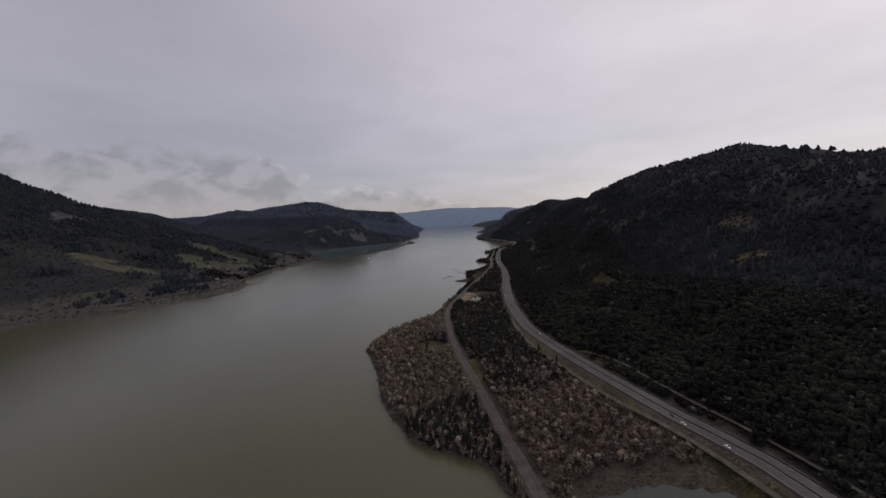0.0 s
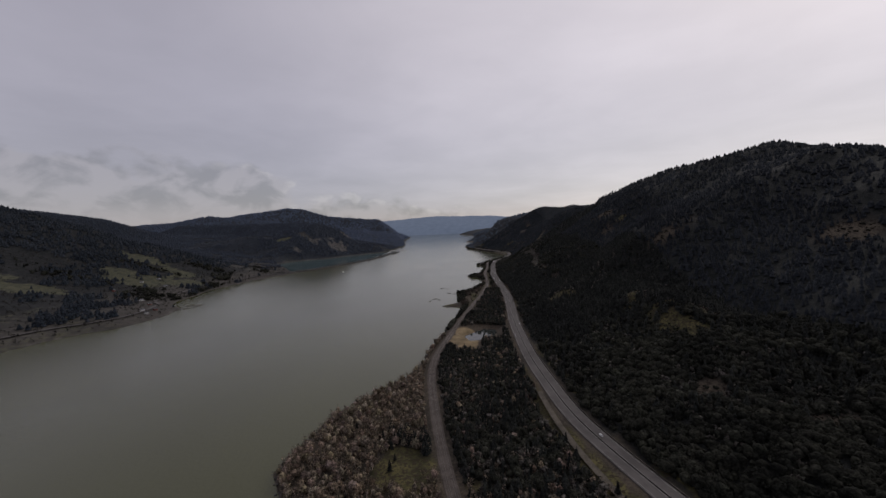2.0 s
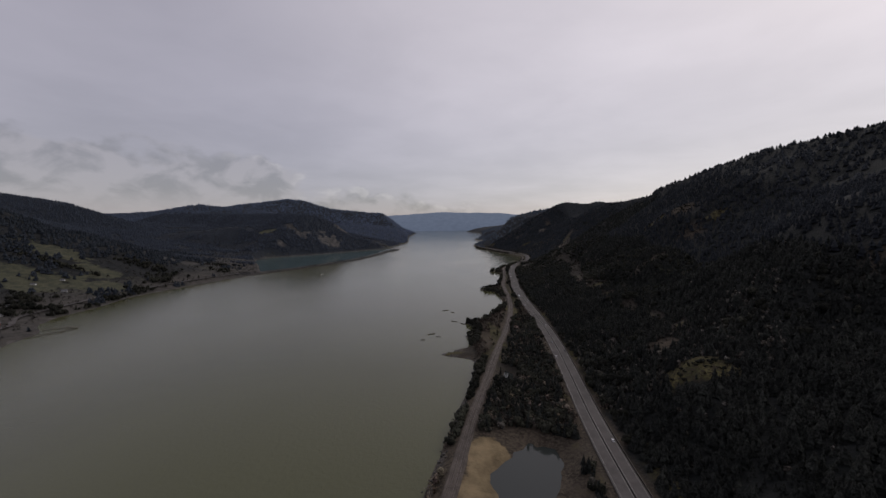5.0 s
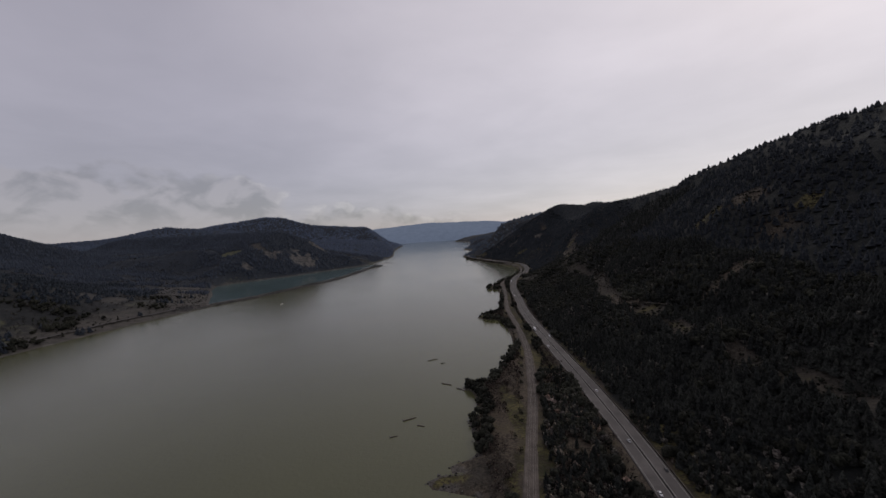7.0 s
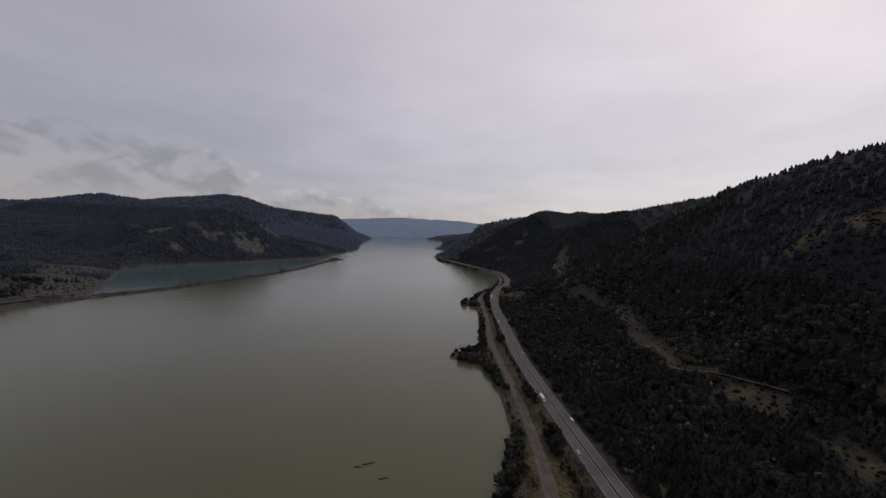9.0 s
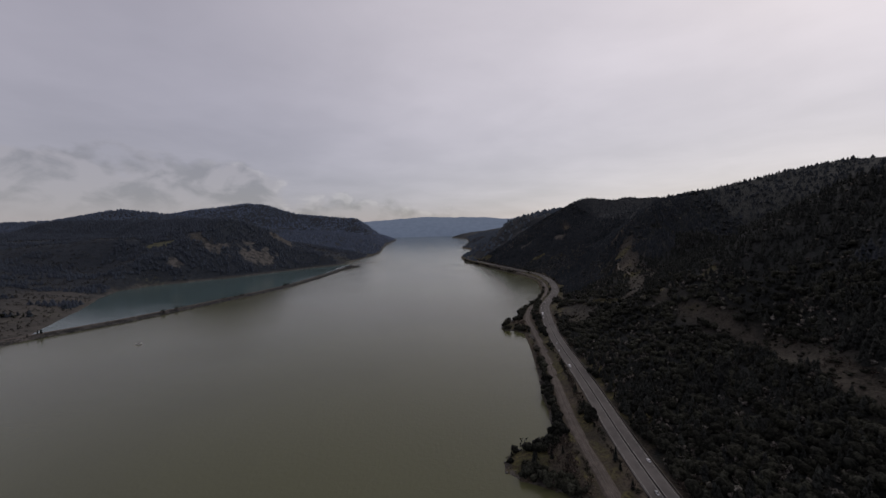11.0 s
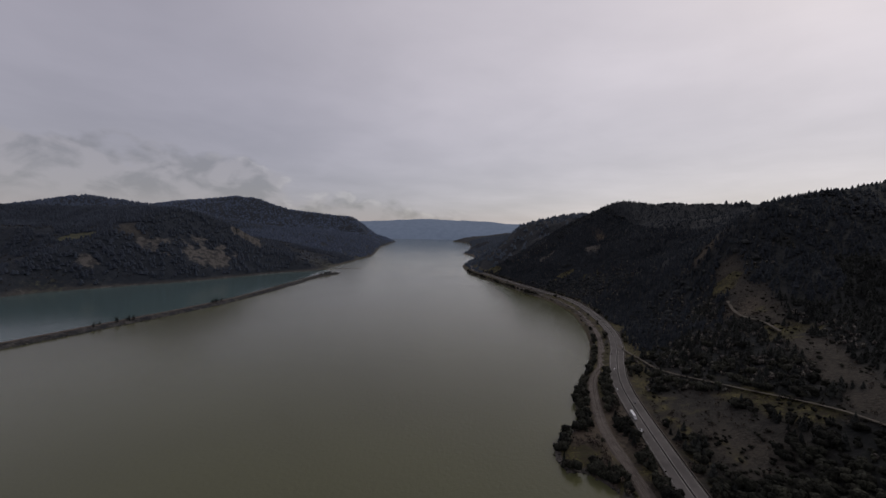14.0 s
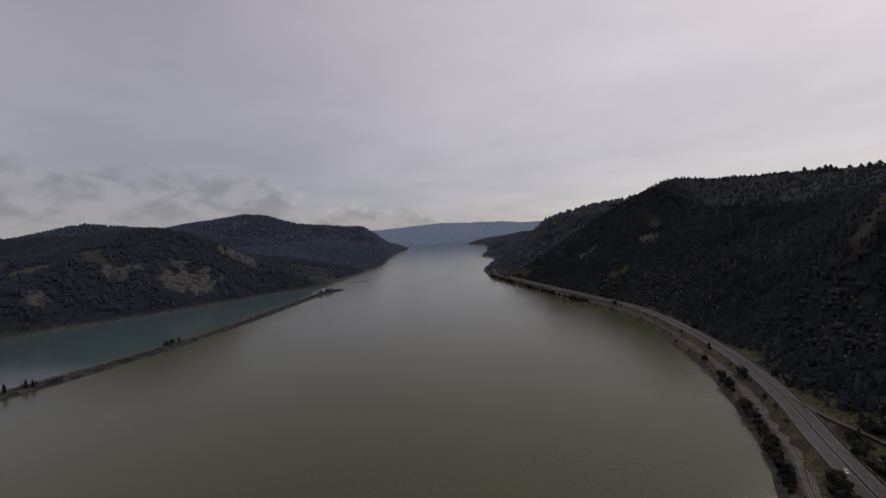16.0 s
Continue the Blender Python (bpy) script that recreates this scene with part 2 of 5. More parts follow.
def across(d, y, dist, table):
    """Height from the cross sections, smooth between them."""
    ys = sorted(table)
    rows = [np.interp(d, dist, table[k]) for k in ys]
    out = rows[0].copy()
    for k0, k1, r0, r1 in zip(ys, ys[1:], rows, rows[1:]):
        u = np.clip((y - k0) / (k1 - k0), 0, 1)
        u = u * u * (3 - 2 * u)
        out = np.where(y >= k0, r0 * (1 - u) + r1 * u, out)
    return out


south_line, north_line = np.array(SOUTH_SHORE + SOUTH_FAR, float), np.array(NORTH_SHORE + NORTH_FAR, float)
south_poly = np.vstack([south_line, [(9000, 3600), (9000, -600)]])
north_poly = np.vstack([north_line, [(-9000, 3600), (-9000, -600)]])
road_line, rail_line, dike_line = chain(HIGHWAY, 6), chain(RAILWAY, 6), chain(DIKE, 8)
# hollows with standing water and open ground: x, y, radius across, radius along
PONDS = [(6, 331, 8, 9), (18, 152, 13, 8), (9, 377, 2.6, 6), (24, 452, 1.6, 7)]
KNOLLS = [(63, 284, 9, 12, 5.5), (60, 305, 7, 6, 4.5), (48, 346, 9, 9, 5.0), (87, 300, 13, 38, -8.0), (70, 425, 9, 7, 4.0),
          (68, 241, 15, 14, -6.0), (63, 214, 12, 14, -4.5), (71, 393, 10, 15, -4.5), (97, 556, 9, 14, -4.5), (94, 606, 9, 10, 3.5), (43, 337, 8, 8, 2.5)]
# narrow tracks: a gravel road under the highway's bank, a dirt road above it, and tracks on the slope
TRACKS = {"side_road": [(12, 264), (11.5, 246), (13.5, 226), (17.5, 208), (22.5, 189), (27.5, 175), (31, 164), (33.5, 150), (36.5, 120), (37.5, 90)],
          "service_road": [(27, 219), (31.5, 211), (34, 204), (36, 194), (38.5, 182), (42.5, 168), (45, 155), (48, 130), (50, 100)],
          "hill_track": [(96.5, 718), (94.5, 700), (92.5, 686), (93.6, 673), (96, 660), (98, 647), (98, 636), (97, 626)],
          "slope_track": [(73, 492), (75, 484), (78.5, 479), (80, 473), (81.5, 468), (82, 463)],
          "high_track": [(139, 712), (134, 703), (131, 695), (130, 686), (127, 677)]}


def survey(x, y):
    """Height of the ground and distances: shore (minus in the water), road, rail, dike; and whether it is the south side."""
    sx, sy = x + 1.3 * fractal(x, y, 9, 3, 5), y + 1.3 * fractal(x, y, 9, 3, 6)
    south, north = inside(sx, sy, south_poly), inside(sx, sy, north_poly)
    ds, _ = apart_from(sx, sy, south_line)
    dn, _ = apart_from(sx, sy, north_line)
    shore = np.where(south, ds, np.where(north, dn, -np.minimum(ds, dn)))
    road, at = apart_from(x, y, road_line)
    i = np.clip(at.astype(int), 0, len(road_line) - 2)
    t = road_line[i + 1] - road_line[i]
    hillside = ((x - road_line[i, 0]) * t[..., 1] - (y - road_line[i, 1]) * t[..., 0]) > 0
    rail, _ = apart_from(x, y, rail_line)
    dike, _ = apart_from(x, y, dike_line)
    h = np.where(shore < 0, np.maximum(shore * 0.30, -4.0), np.minimum(shore * 0.45, 0.9 + 0.010 * np.minimum(shore, 60)))
    low = 0.45 * fractal(x, y, 14, 4, 1) * np.clip(shore / 6, 0, 1)
    h = h + np.where(shore > 0, low + 0.3 * np.clip(shore / 8, 0, 1), 0)
    # the south side rises behind the highway
    far_d = np.where(y > 1750, ds, road - 4.0)
    hs = across(np.maximum(far_d, 0), y, SOUTH_D, {**SOUTH_A, **SOUTH_B})
    rough = (fractal(x * 0.35, y, 30, 4, 4) * 5 + fractal(x, y, 90, 5, 2) * 7 + fractal(x, y, 26, 4, 3) * 3.2) * np.clip(hs / 45, 0, 1)
    reach = np.clip((road - 12) / 75, 0, 1)
    reach = reach * reach * (3 - 2 * reach)
    hs = (hs + rough) * (1 - reach) + reach * on_crests(x, y, hs + rough, SOUTH_CRESTS, 6.0)
    for kx, ky, kr, kl, kh in KNOLLS:
        hs = hs + kh * np.exp(-((x - kx) / kr) ** 2 - ((y - ky) / kl) ** 2)
    up = south & (hillside | (y > 1750)) & (far_d > 0)
    h = np.where(up, ROAD_Z - 0.5 + hs, h)
    hn = across(np.maximum(dn, 0), y, NORTH_D, {**NORTH_A, **NORTH_B})
    hn = hn + (fractal(x, y, 120, 5, 7) * 11 + fractal(x, y, 34, 4, 8) * 4.5) * np.clip(hn / 50, 0, 1)
    hn = hn + 15 * np.exp(-(((x + 580) / 110) ** 2) - ((y - 545) / 85) ** 2)
    hn = on_crests(x, y, hn, NORTH_CRESTS, 20.0)
    h = np.where(north, np.minimum(hn, 0.8 * dn) + 0.6 * np.clip(dn / 8, 0, 1), h)
    # hollows
    wet = np.zeros(x.shape)
    for px, py, ra, rb in PONDS:
        wet = np.maximum(wet, np.clip(1.6 - 1.2 * np.hypot((x - px) / ra, (y - py) / rb) - 0.7 * fractal(x, y, 6, 3, 9), 0, 1))
    h = np.where(wet > 0, h * (1 - wet) - 0.8 * wet, h)
    # made ground: embankments of the road, the railway and the dike
    bank = ROAD_Z - 0.25 - 0.55 * np.maximum(road - 4.3, 0)
    h = np.where((road < 4.3) & (y < 1750), ROAD_Z - 0.25, np.maximum(h, np.where(y < 1750, bank, -9)))
    bed = RAIL_Z - 0.12 - 0.55 * np.maximum(rail - 2.0, 0)
    h = np.where((rail < 2.0) & (road > 4.3), RAIL_Z - 0.12, np.where(road > 4.3, np.maximum(h, np.where(y < 1060, bed, -9)), h))
    h = np.maximum(h, DIKE_Z - 0.15 - 0.55 * np.maximum(dike - 1.9, 0))
    h = np.where(y > 3590, -2.0, h)
    return h, shore, road, rail, dike, up, north, wet


# ---------------------------------------------------------------- materials
def material(name, dark, light, scale=1.0, rough=0.85, bump=0.0, bump_scale=6.0, random=0.0, spec=0.3, metal=0.0, sheen=0.0, island=False, leaf=0.0):
    """A mottled surface: two scales of noise between two colours, and a change from piece to piece."""
    m = bpy.data.materials.new(name)
    m.use_nodes = True
    n = Nodes(m.node_tree)
    at = n.add("ShaderNodeTexCoord").outputs["Object"]
    fac = n.math("ADD", n.math("MULTIPLY", n.noise(at, scale, 5), 0.65), n.math("MULTIPLY", n.noise(at, scale * 7.3, 3), 0.35))
    fac = n.span(fac, 0.34, 0.66)
    colour = n.mix(fac, (*dark, 1), (*light, 1))
    if random:
        info = n.add("ShaderNodeNewGeometry").outputs["Random Per Island"] if island else n.add("ShaderNodeObjectInfo").outputs["Random"]
        hsv = n.add("ShaderNodeHueSaturation", {"Hue": n.math("MULTIPLY_ADD", info, 0.06 * random, 0.5 - 0.03 * random),
                                                "Saturation": n.math("MULTIPLY_ADD", n.math("FRACT", n.math("MULTIPLY", info, 7.7)), 0.4 * random, 1 - 0.2 * random),
                                                "Value": n.math("MULTIPLY_ADD", n.math("FRACT", n.math("MULTIPLY", info, 13.1)), 1.1 * random, 1 - 0.5 * random), "Color": colour})
        colour = hsv.outputs[0]
    p = {"Base Color": colour, "Roughness": rough, "Specular IOR Level": spec, "Metallic": metal}
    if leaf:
        # leaf or twig sprays: lit tips and gap shade put into the colour, uneven relief
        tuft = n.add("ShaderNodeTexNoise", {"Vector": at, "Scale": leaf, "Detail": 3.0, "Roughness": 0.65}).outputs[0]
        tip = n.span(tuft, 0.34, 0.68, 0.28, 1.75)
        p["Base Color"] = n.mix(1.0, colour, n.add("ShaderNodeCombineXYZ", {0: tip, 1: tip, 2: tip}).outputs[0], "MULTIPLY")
        p["Normal"] = n.add("ShaderNodeBump", {"Strength": 0.9, "Distance": 0.5 / leaf, "Height": tuft}).outputs[0]
    if sheen:
        p.update({"Sheen Weight": sheen, "Sheen Roughness": 0.5})
    if bump:
        p["Normal"] = n.add("ShaderNodeBump", {"Strength": bump, "Distance": 0.1, "Height": n.noise(at, bump_scale, 5)}).outputs[0]
    n.add("ShaderNodeOutputMaterial", {0: n.add("ShaderNodeBsdfPrincipled", p).outputs[0]})
    return m


def water_material(name, body, rough=0.10, ripple=0.22):
    m = bpy.data.materials.new(name)
    m.use_nodes = True
    n = Nodes(m.node_tree)
    at = n.add("ShaderNodeTexCoord").outputs["Object"]
    silt = n.span(n.noise(at, 0.006, 4, 0.5, 0.5), 0.35, 0.65)
    colour = n.mix(silt, (*[c * 0.92 for c in body], 1), (*[c * 1.1 for c in body], 1))
    gust = n.span(n.noise(at, 0.012, 3, 0.5, 1.2), 0.38, 0.62, 0.88, 1.1)
    waves = n.math("ADD", n.noise(at, 0.9, 3), n.math("MULTIPLY", n.noise(at, 3.1, 3), 0.5))
    bump = n.add("ShaderNodeBump", {"Strength": n.math("MULTIPLY", gust, ripple), "Distance": 0.25, "Height": waves}).outputs[0]
    p = {"Base Color": colour, "Roughness": n.math("MULTIPLY", gust, rough), "IOR": 1.333, "Specular IOR Level": 0.5, "Normal": bump}
    n.add("ShaderNodeOutputMaterial", {0: n.add("ShaderNodeBsdfPrincipled", p).outputs[0]})
    return m


def ground_material():
    """Brown winter soil, grass, bare rock and pale sand, as the ground's attribute says (red grass, green sand, blue rock)."""
    m = bpy.data.materials.new("valley_ground")
    m.use_nodes = True
    n = Nodes(m.node_tree)
    at = n.add("ShaderNodeTexCoord").outputs["Object"]
    kind = n.add("ShaderNodeSeparateColor", {0: n.add("ShaderNodeAttribute", attribute_name="cover").outputs["Color"]}).outputs
    big, mid, small = n.noise(at, 0.03, 5), n.noise(at, 0.25, 5, 0.6), n.noise(at, 1.6, 4, 0.6)
    soil = n.mix(n.span(mid, 0.35, 0.65), (0.030, 0.0240, 0.0170, 1), (0.068, 0.0545, 0.0400, 1))
    soil = n.mix(n.span(small, 0.40, 0.62), soil, (0.092, 0.075, 0.055, 1))
    # near-black floor colour, mixed in by the cover's alpha
    floor_tone = n.mix(n.span(mid, 0.35, 0.65), (0.008, 0.010, 0.0095, 1), (0.020, 0.022, 0.021, 1))
    # Distance haze put into the ground colours: bluer and greyer across and up the river
    haze_across = n.span(n.add("ShaderNodeSeparateXYZ", {0: at}).outputs[0], -70.0, -110.0)
    haze_up_river = n.span(n.add("ShaderNodeSeparateXYZ", {0: at}).outputs[1], 600.0, 950.0)
    floor_tone = n.mix(haze_up_river, floor_tone, n.mix(n.span(mid, 0.35, 0.65), (0.0115, 0.0140, 0.0170, 1), (0.0210, 0.0245, 0.0285, 1)))
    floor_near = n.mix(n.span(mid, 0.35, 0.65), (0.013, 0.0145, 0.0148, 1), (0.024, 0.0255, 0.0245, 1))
    floor_tone = n.mix(haze_across, floor_tone, n.mix(haze_up_river, floor_near, n.mix(n.span(mid, 0.35, 0.65), (0.016, 0.021, 0.028, 1), (0.025, 0.031, 0.040, 1))))
    soil = n.mix(n.math("MULTIPLY", haze_across, 0.8), soil, n.mix(n.span(mid, 0.35, 0.65), (0.044, 0.043, 0.040, 1), (0.074, 0.071, 0.064, 1)))
    soil = n.mix(n.add("ShaderNodeAttribute", attribute_name="cover").outputs["Alpha"], soil, floor_tone)
    grass = n.mix(n.span(mid, 0.3, 0.7), (0.024, 0.026, 0.011, 1), (0.118, 0.106, 0.042, 1))
    grass = n.mix(n.span(small, 0.42, 0.60), grass, (0.036, 0.029, 0.018, 1))
    grass = n.mix(n.math("MULTIPLY", haze_across, 0.85), grass, n.mix(n.span(mid, 0.3, 0.7), (0.046, 0.050, 0.034, 1), (0.090, 0.092, 0.058, 1)))
    sand = n.mix(n.span(mid, 0.3, 0.7), (0.12, 0.092, 0.052, 1), (0.26, 0.20, 0.115, 1))
    rock = n.mix(n.span(small, 0.3, 0.7), (0.032, 0.029, 0.026, 1), (0.105, 0.096, 0.084, 1))
    rock = n.mix(haze_across, rock, n.mix(n.span(mid, 0.4, 0.6), (0.044, 0.043, 0.042, 1), (0.100, 0.094, 0.086, 1)))
    ragged = n.math("ADD", n.math("MULTIPLY", mid, 0.8), n.math("MULTIPLY", small, 0.4))
    c = n.mix(n.span(n.math("ADD", kind[0], n.math("SUBTRACT", ragged, 0.6)), 0.3, 0.6), soil, grass)
    c = n.mix(n.span(n.math("ADD", kind[2], n.math("SUBTRACT", ragged, 0.6)), 0.35, 0.65), c, rock)
    c = n.mix(n.span(n.math("ADD", kind[1], n.math("MULTIPLY", n.math("SUBTRACT", ragged, 0.6), 0.6)), 0.4, 0.6), c, sand)
    c = n.mix(0.35, c, n.mix(n.span(big, 0.3, 0.7), (0.75, 0.75, 0.75, 1), (1.2, 1.15, 1.1, 1)), "MULTIPLY")
    bump = n.add("ShaderNodeBump", {"Strength": 0.7, "Distance": 0.4, "Height": n.math("ADD", mid, small)}).outputs[0]
    n.add("ShaderNodeOutputMaterial", {0: n.add("ShaderNodeBsdfPrincipled", {"Base Color": c, "Roughness": 0.92, "Specular IOR Level": 0.2, "Normal": bump}).outputs[0]})
    return m


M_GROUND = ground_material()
M_RIVER = water_material("river_water", (0.077, 0.079, 0.038))
M_LAKE = water_material("lake_water", (0.072, 0.112, 0.110), 0.08, 0.16)
M_POND = water_material("pond_water", (0.034, 0.039, 0.036), 0.04, 0.05)
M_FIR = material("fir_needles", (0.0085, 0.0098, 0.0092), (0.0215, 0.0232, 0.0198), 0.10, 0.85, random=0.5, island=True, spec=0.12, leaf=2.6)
# fir and olive forests with haze mixed into their colours, stronger farther off
M_FIR_MID = material("hazed_fir_across", (0.0230, 0.0300, 0.0430), (0.0355, 0.0450, 0.0615), 0.02, 0.9, random=0.15, island=True, spec=0.1, sheen=0.05)
M_FIR_NEAR_NORTH = material("hazed_fir_near_across", (0.0170, 0.0215, 0.0275), (0.0310, 0.0370, 0.0445), 0.04, 0.9, random=0.3, island=True, spec=0.1, leaf=1.0)
M_FIR_HILL = material("hazed_fir_upstream", (0.056, 0.077, 0.121), (0.074, 0.098, 0.150), 0.015, 0.9, random=0.18, island=True, spec=0.1, sheen=0.05)
M_FIR_CREST = material("hazed_fir_far_crest", (0.042, 0.056, 0.086), (0.056, 0.073, 0.108), 0.015, 0.9, random=0.18, island=True, spec=0.1, sheen=0.05)
M_FIR_BEYOND = material("hazed_fir_round_the_bend", (0.0130, 0.0160, 0.0200), (0.0320, 0.0375, 0.0435), 0.025, 0.9, random=0.25, island=True, spec=0.12)
M_OLIVE_BEYOND = material("hazed_olive_round_the_bend", (0.0150, 0.0172, 0.0190), (0.0430, 0.0455, 0.0450), 0.06, 0.92, random=0.5, island=True, spec=0.1)
# broad mottle paints lit and shaded hillside into the colour, with some haze
M_FIR_UPPER = material("hazed_fir_on_ridge", (0.0095, 0.0117, 0.0150), (0.0265, 0.0308, 0.0360), 0.022, 0.85, random=0.2, island=True, spec=0.12)
M_WOOD_NORTH = material("leafless_wood_across", (0.030, 0.029, 0.027), (0.070, 0.064, 0.056), 0.05, 0.95, random=0.7, island=True, spec=0.1, leaf=1.0)
# haze tint in this forest's colour as well
M_FIR_FAR = material("hazed_distant_fir", (0.038, 0.049, 0.065), (0.058, 0.071, 0.090), 0.02, 0.9, random=0.25, island=True, spec=0.12)
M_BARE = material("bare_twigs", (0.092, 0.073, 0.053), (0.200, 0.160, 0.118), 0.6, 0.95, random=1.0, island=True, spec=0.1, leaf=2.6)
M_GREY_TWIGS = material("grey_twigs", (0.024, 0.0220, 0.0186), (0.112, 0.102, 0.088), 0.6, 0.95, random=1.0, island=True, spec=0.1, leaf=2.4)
M_BARK = material("bark", (0.035, 0.028, 0.022), (0.085, 0.068, 0.052), 3, 0.9, bump=0.5, bump_scale=9)
M_ASPHALT = material("asphalt", (0.066, 0.060, 0.056), (0.108, 0.098, 0.091), 0.12, 0.85, bump=0.2, bump_scale=12)
M_BALLAST = material("ballast", (0.060, 0.050, 0.042), (0.125, 0.106, 0.090), 0.5, 0.95, bump=0.6, bump_scale=5)
M_CONCRETE = material("concrete", (0.16, 0.155, 0.15), (0.27, 0.26, 0.25), 0.8, 0.85, bump=0.2)
# backdrop ridge: blue base and added glow stand in for haze
M_RIDGE = material("glowing_far_ridge", (0.05, 0.066, 0.092), (0.075, 0.095, 0.125), 0.02, 0.95, spec=0.1)
ridge_glow = M_RIDGE.node_tree.nodes["Principled BSDF"]
ridge_glow.inputs["Emission Color"].default_value, ridge_glow.inputs["Emission Strength"].default_value = (0.088, 0.108, 0.152, 1), 0.8
M_TRACK = material("worn_track", (0.050, 0.043, 0.034), (0.120, 0.104, 0.080), 0.5, 0.95, bump=0.5, bump_scale=3)
M_WOOD = material("weathered_wood", (0.05, 0.042, 0.034), (0.13, 0.11, 0.09), 2.0, 0.9, bump=0.4)
M_WHITE = material("white_siding", (0.55, 0.54, 0.52), (0.72, 0.71, 0.69), 1.5, 0.7)
M_RED = material("red_siding", (0.16, 0.045, 0.035), (0.26, 0.08, 0.06), 1.5, 0.8)
M_ROOF = material("grey_roofing", (0.07, 0.07, 0.075), (0.15, 0.15, 0.155), 2.0, 0.85, random=0.5)
M_GLASS = material("dark_glass", (0.010, 0.012, 0.014), (0.022, 0.025, 0.028), 3.0, 0.12, spec=0.6)
M_TYRE = material("tyre_rubber", (0.012, 0.012, 0.012), (0.028, 0.027, 0.026), 5.0, 0.85)
M_CAR_WHITE = material("white_car_paint", (0.62, 0.62, 0.62), (0.72, 0.72, 0.72), 2.0, 0.30, spec=0.5)
M_CAR_DARK = material("dark_car_paint", (0.022, 0.023, 0.027), (0.045, 0.046, 0.050), 2.0, 0.28, spec=0.5)
M_CAR_GREY = material("grey_car_paint", (0.26, 0.27, 0.28), (0.35, 0.36, 0.37), 2.0, 0.30, spec=0.5)
M_STONE = material("riprap_stone", (0.030, 0.028, 0.025), (0.085, 0.079, 0.071), 1.2, 0.95, random=0.8, island=True)
M_BARRIER = material("dark_barrier", (0.025, 0.023, 0.022), (0.055, 0.05, 0.047), 1.0, 0.8)
M_SCRUB = material("scrub_leaves", (0.012, 0.013, 0.009), (0.036, 0.036, 0.024), 1.5, 0.9, random=0.8, spec=0.15, leaf=4.0)
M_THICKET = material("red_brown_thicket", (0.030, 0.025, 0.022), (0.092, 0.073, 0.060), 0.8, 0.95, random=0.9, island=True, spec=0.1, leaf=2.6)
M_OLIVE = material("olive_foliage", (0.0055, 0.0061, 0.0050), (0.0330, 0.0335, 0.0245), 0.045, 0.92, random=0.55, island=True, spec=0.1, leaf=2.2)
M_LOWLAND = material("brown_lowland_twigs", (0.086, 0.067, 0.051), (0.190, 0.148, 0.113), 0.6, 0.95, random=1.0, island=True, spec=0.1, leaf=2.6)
M_STEEL = material("weathered_steel", (0.09, 0.075, 0.065), (0.20, 0.18, 0.165), 2.0, 0.45, metal=0.7)
M_PAINT = material("road_paint", (0.20, 0.19, 0.175), (0.34, 0.33, 0.30), 3.0, 0.7)

# ---------------------------------------------------------------- mesh helpers
def mesh_from(name, verts, faces, mats, smooth=False, index=None):
    me = bpy.data.meshes.new(name)
    verts, faces = np.asarray(verts, np.float32), np.asarray(faces, np.int32)
    k = faces.shape[1]
    me.vertices.add(len(verts))
    me.vertices.foreach_set("co", verts.ravel())
    me.loops.add(faces.size)
    me.loops.foreach_set("vertex_index", faces.ravel())
    me.polygons.add(len(faces))
    me.polygons.foreach_set("loop_start", np.arange(0, faces.size, k, dtype=np.int32))
    me.polygons.foreach_set("loop_total", np.full(len(faces), k, np.int32))
    me.polygons.foreach_set("use_smooth", np.full(len(faces), smooth))
    for m in mats if isinstance(mats, (list, tuple)) else [mats]:
        me.materials.append(m)
    if index is not None:
        me.polygons.foreach_set("material_index", np.asarray(index, np.int32))
    me.update(calc_edges=True)
    return me


def part(name, bm, mat, parent, label=""):
    """Links a bmesh as one mesh object under a thing."""
    me = bpy.data.meshes.new(name)
    bm.to_mesh(me)
    bm.free()
    me.materials.append(mat)
    ob = new(name, me)
    ob.parent = parent
    return tagged(ob, label)


def place(name, me, parent=None, m=None):
    ob = new(name, me)
    if parent:
        ob.parent = parent
    if m is not None:
        ob.matrix_basis = m
    return ob


def strip(line, offsets, heights, mat, name, smooth=False):
    """A sheet swept along a line: a cross section of (offset to the right, height)."""
    t = np.gradient(line, axis=0)
    t /= np.hypot(t[:, 0], t[:, 1])[:, None]
    side = np.stack([t[:, 1], -t[:, 0]], 1)
    v = []
    for o, h in zip(offsets, heights):
        p = line + side * o
        v.append(np.column_stack([p, np.full(len(p), h)]))
    v = np.stack(v, 1)
    n, k = v.shape[:2]
    i = np.arange(n - 1)[:, None] * k + np.arange(k - 1)
    f = np.stack([i, i + 1, i + k + 1, i + k], -1).reshape(-1, 4)
    return mesh_from(name, v.reshape(-1, 3), f, mat, smooth)


# ---------------------------------------------------------------- ground and water
def steps(marks):
    """Grid lines from (start, spacing) marks."""
    out = []
    for (a, s), (b, _) in zip(marks, marks[1:]):
        out.extend(np.arange(a, b, s))
    return np.array(out + [marks[-1][0]])


gx = steps([(-3600, 250), (-1600, 60), (-900, 20), (-420, 7), (-250, 3.6), (-60, 2.2), (140, 4), (300, 9), (560, 30), (1000, 120), (1800, 400), (3600, 400)])
gy = steps([(-600, 60), (40, 8), (120, 2.4), (900, 3.2), (1060, 8), (1400, 16), (2200, 40), (3560, 25), (4100, 80), (4700, 80)])
X, Y = np.meshgrid(gx, gy)
H, SHORE, ROAD, RAIL, DK, UP, NORTH, WET = survey(X, Y)
k = len(gx)
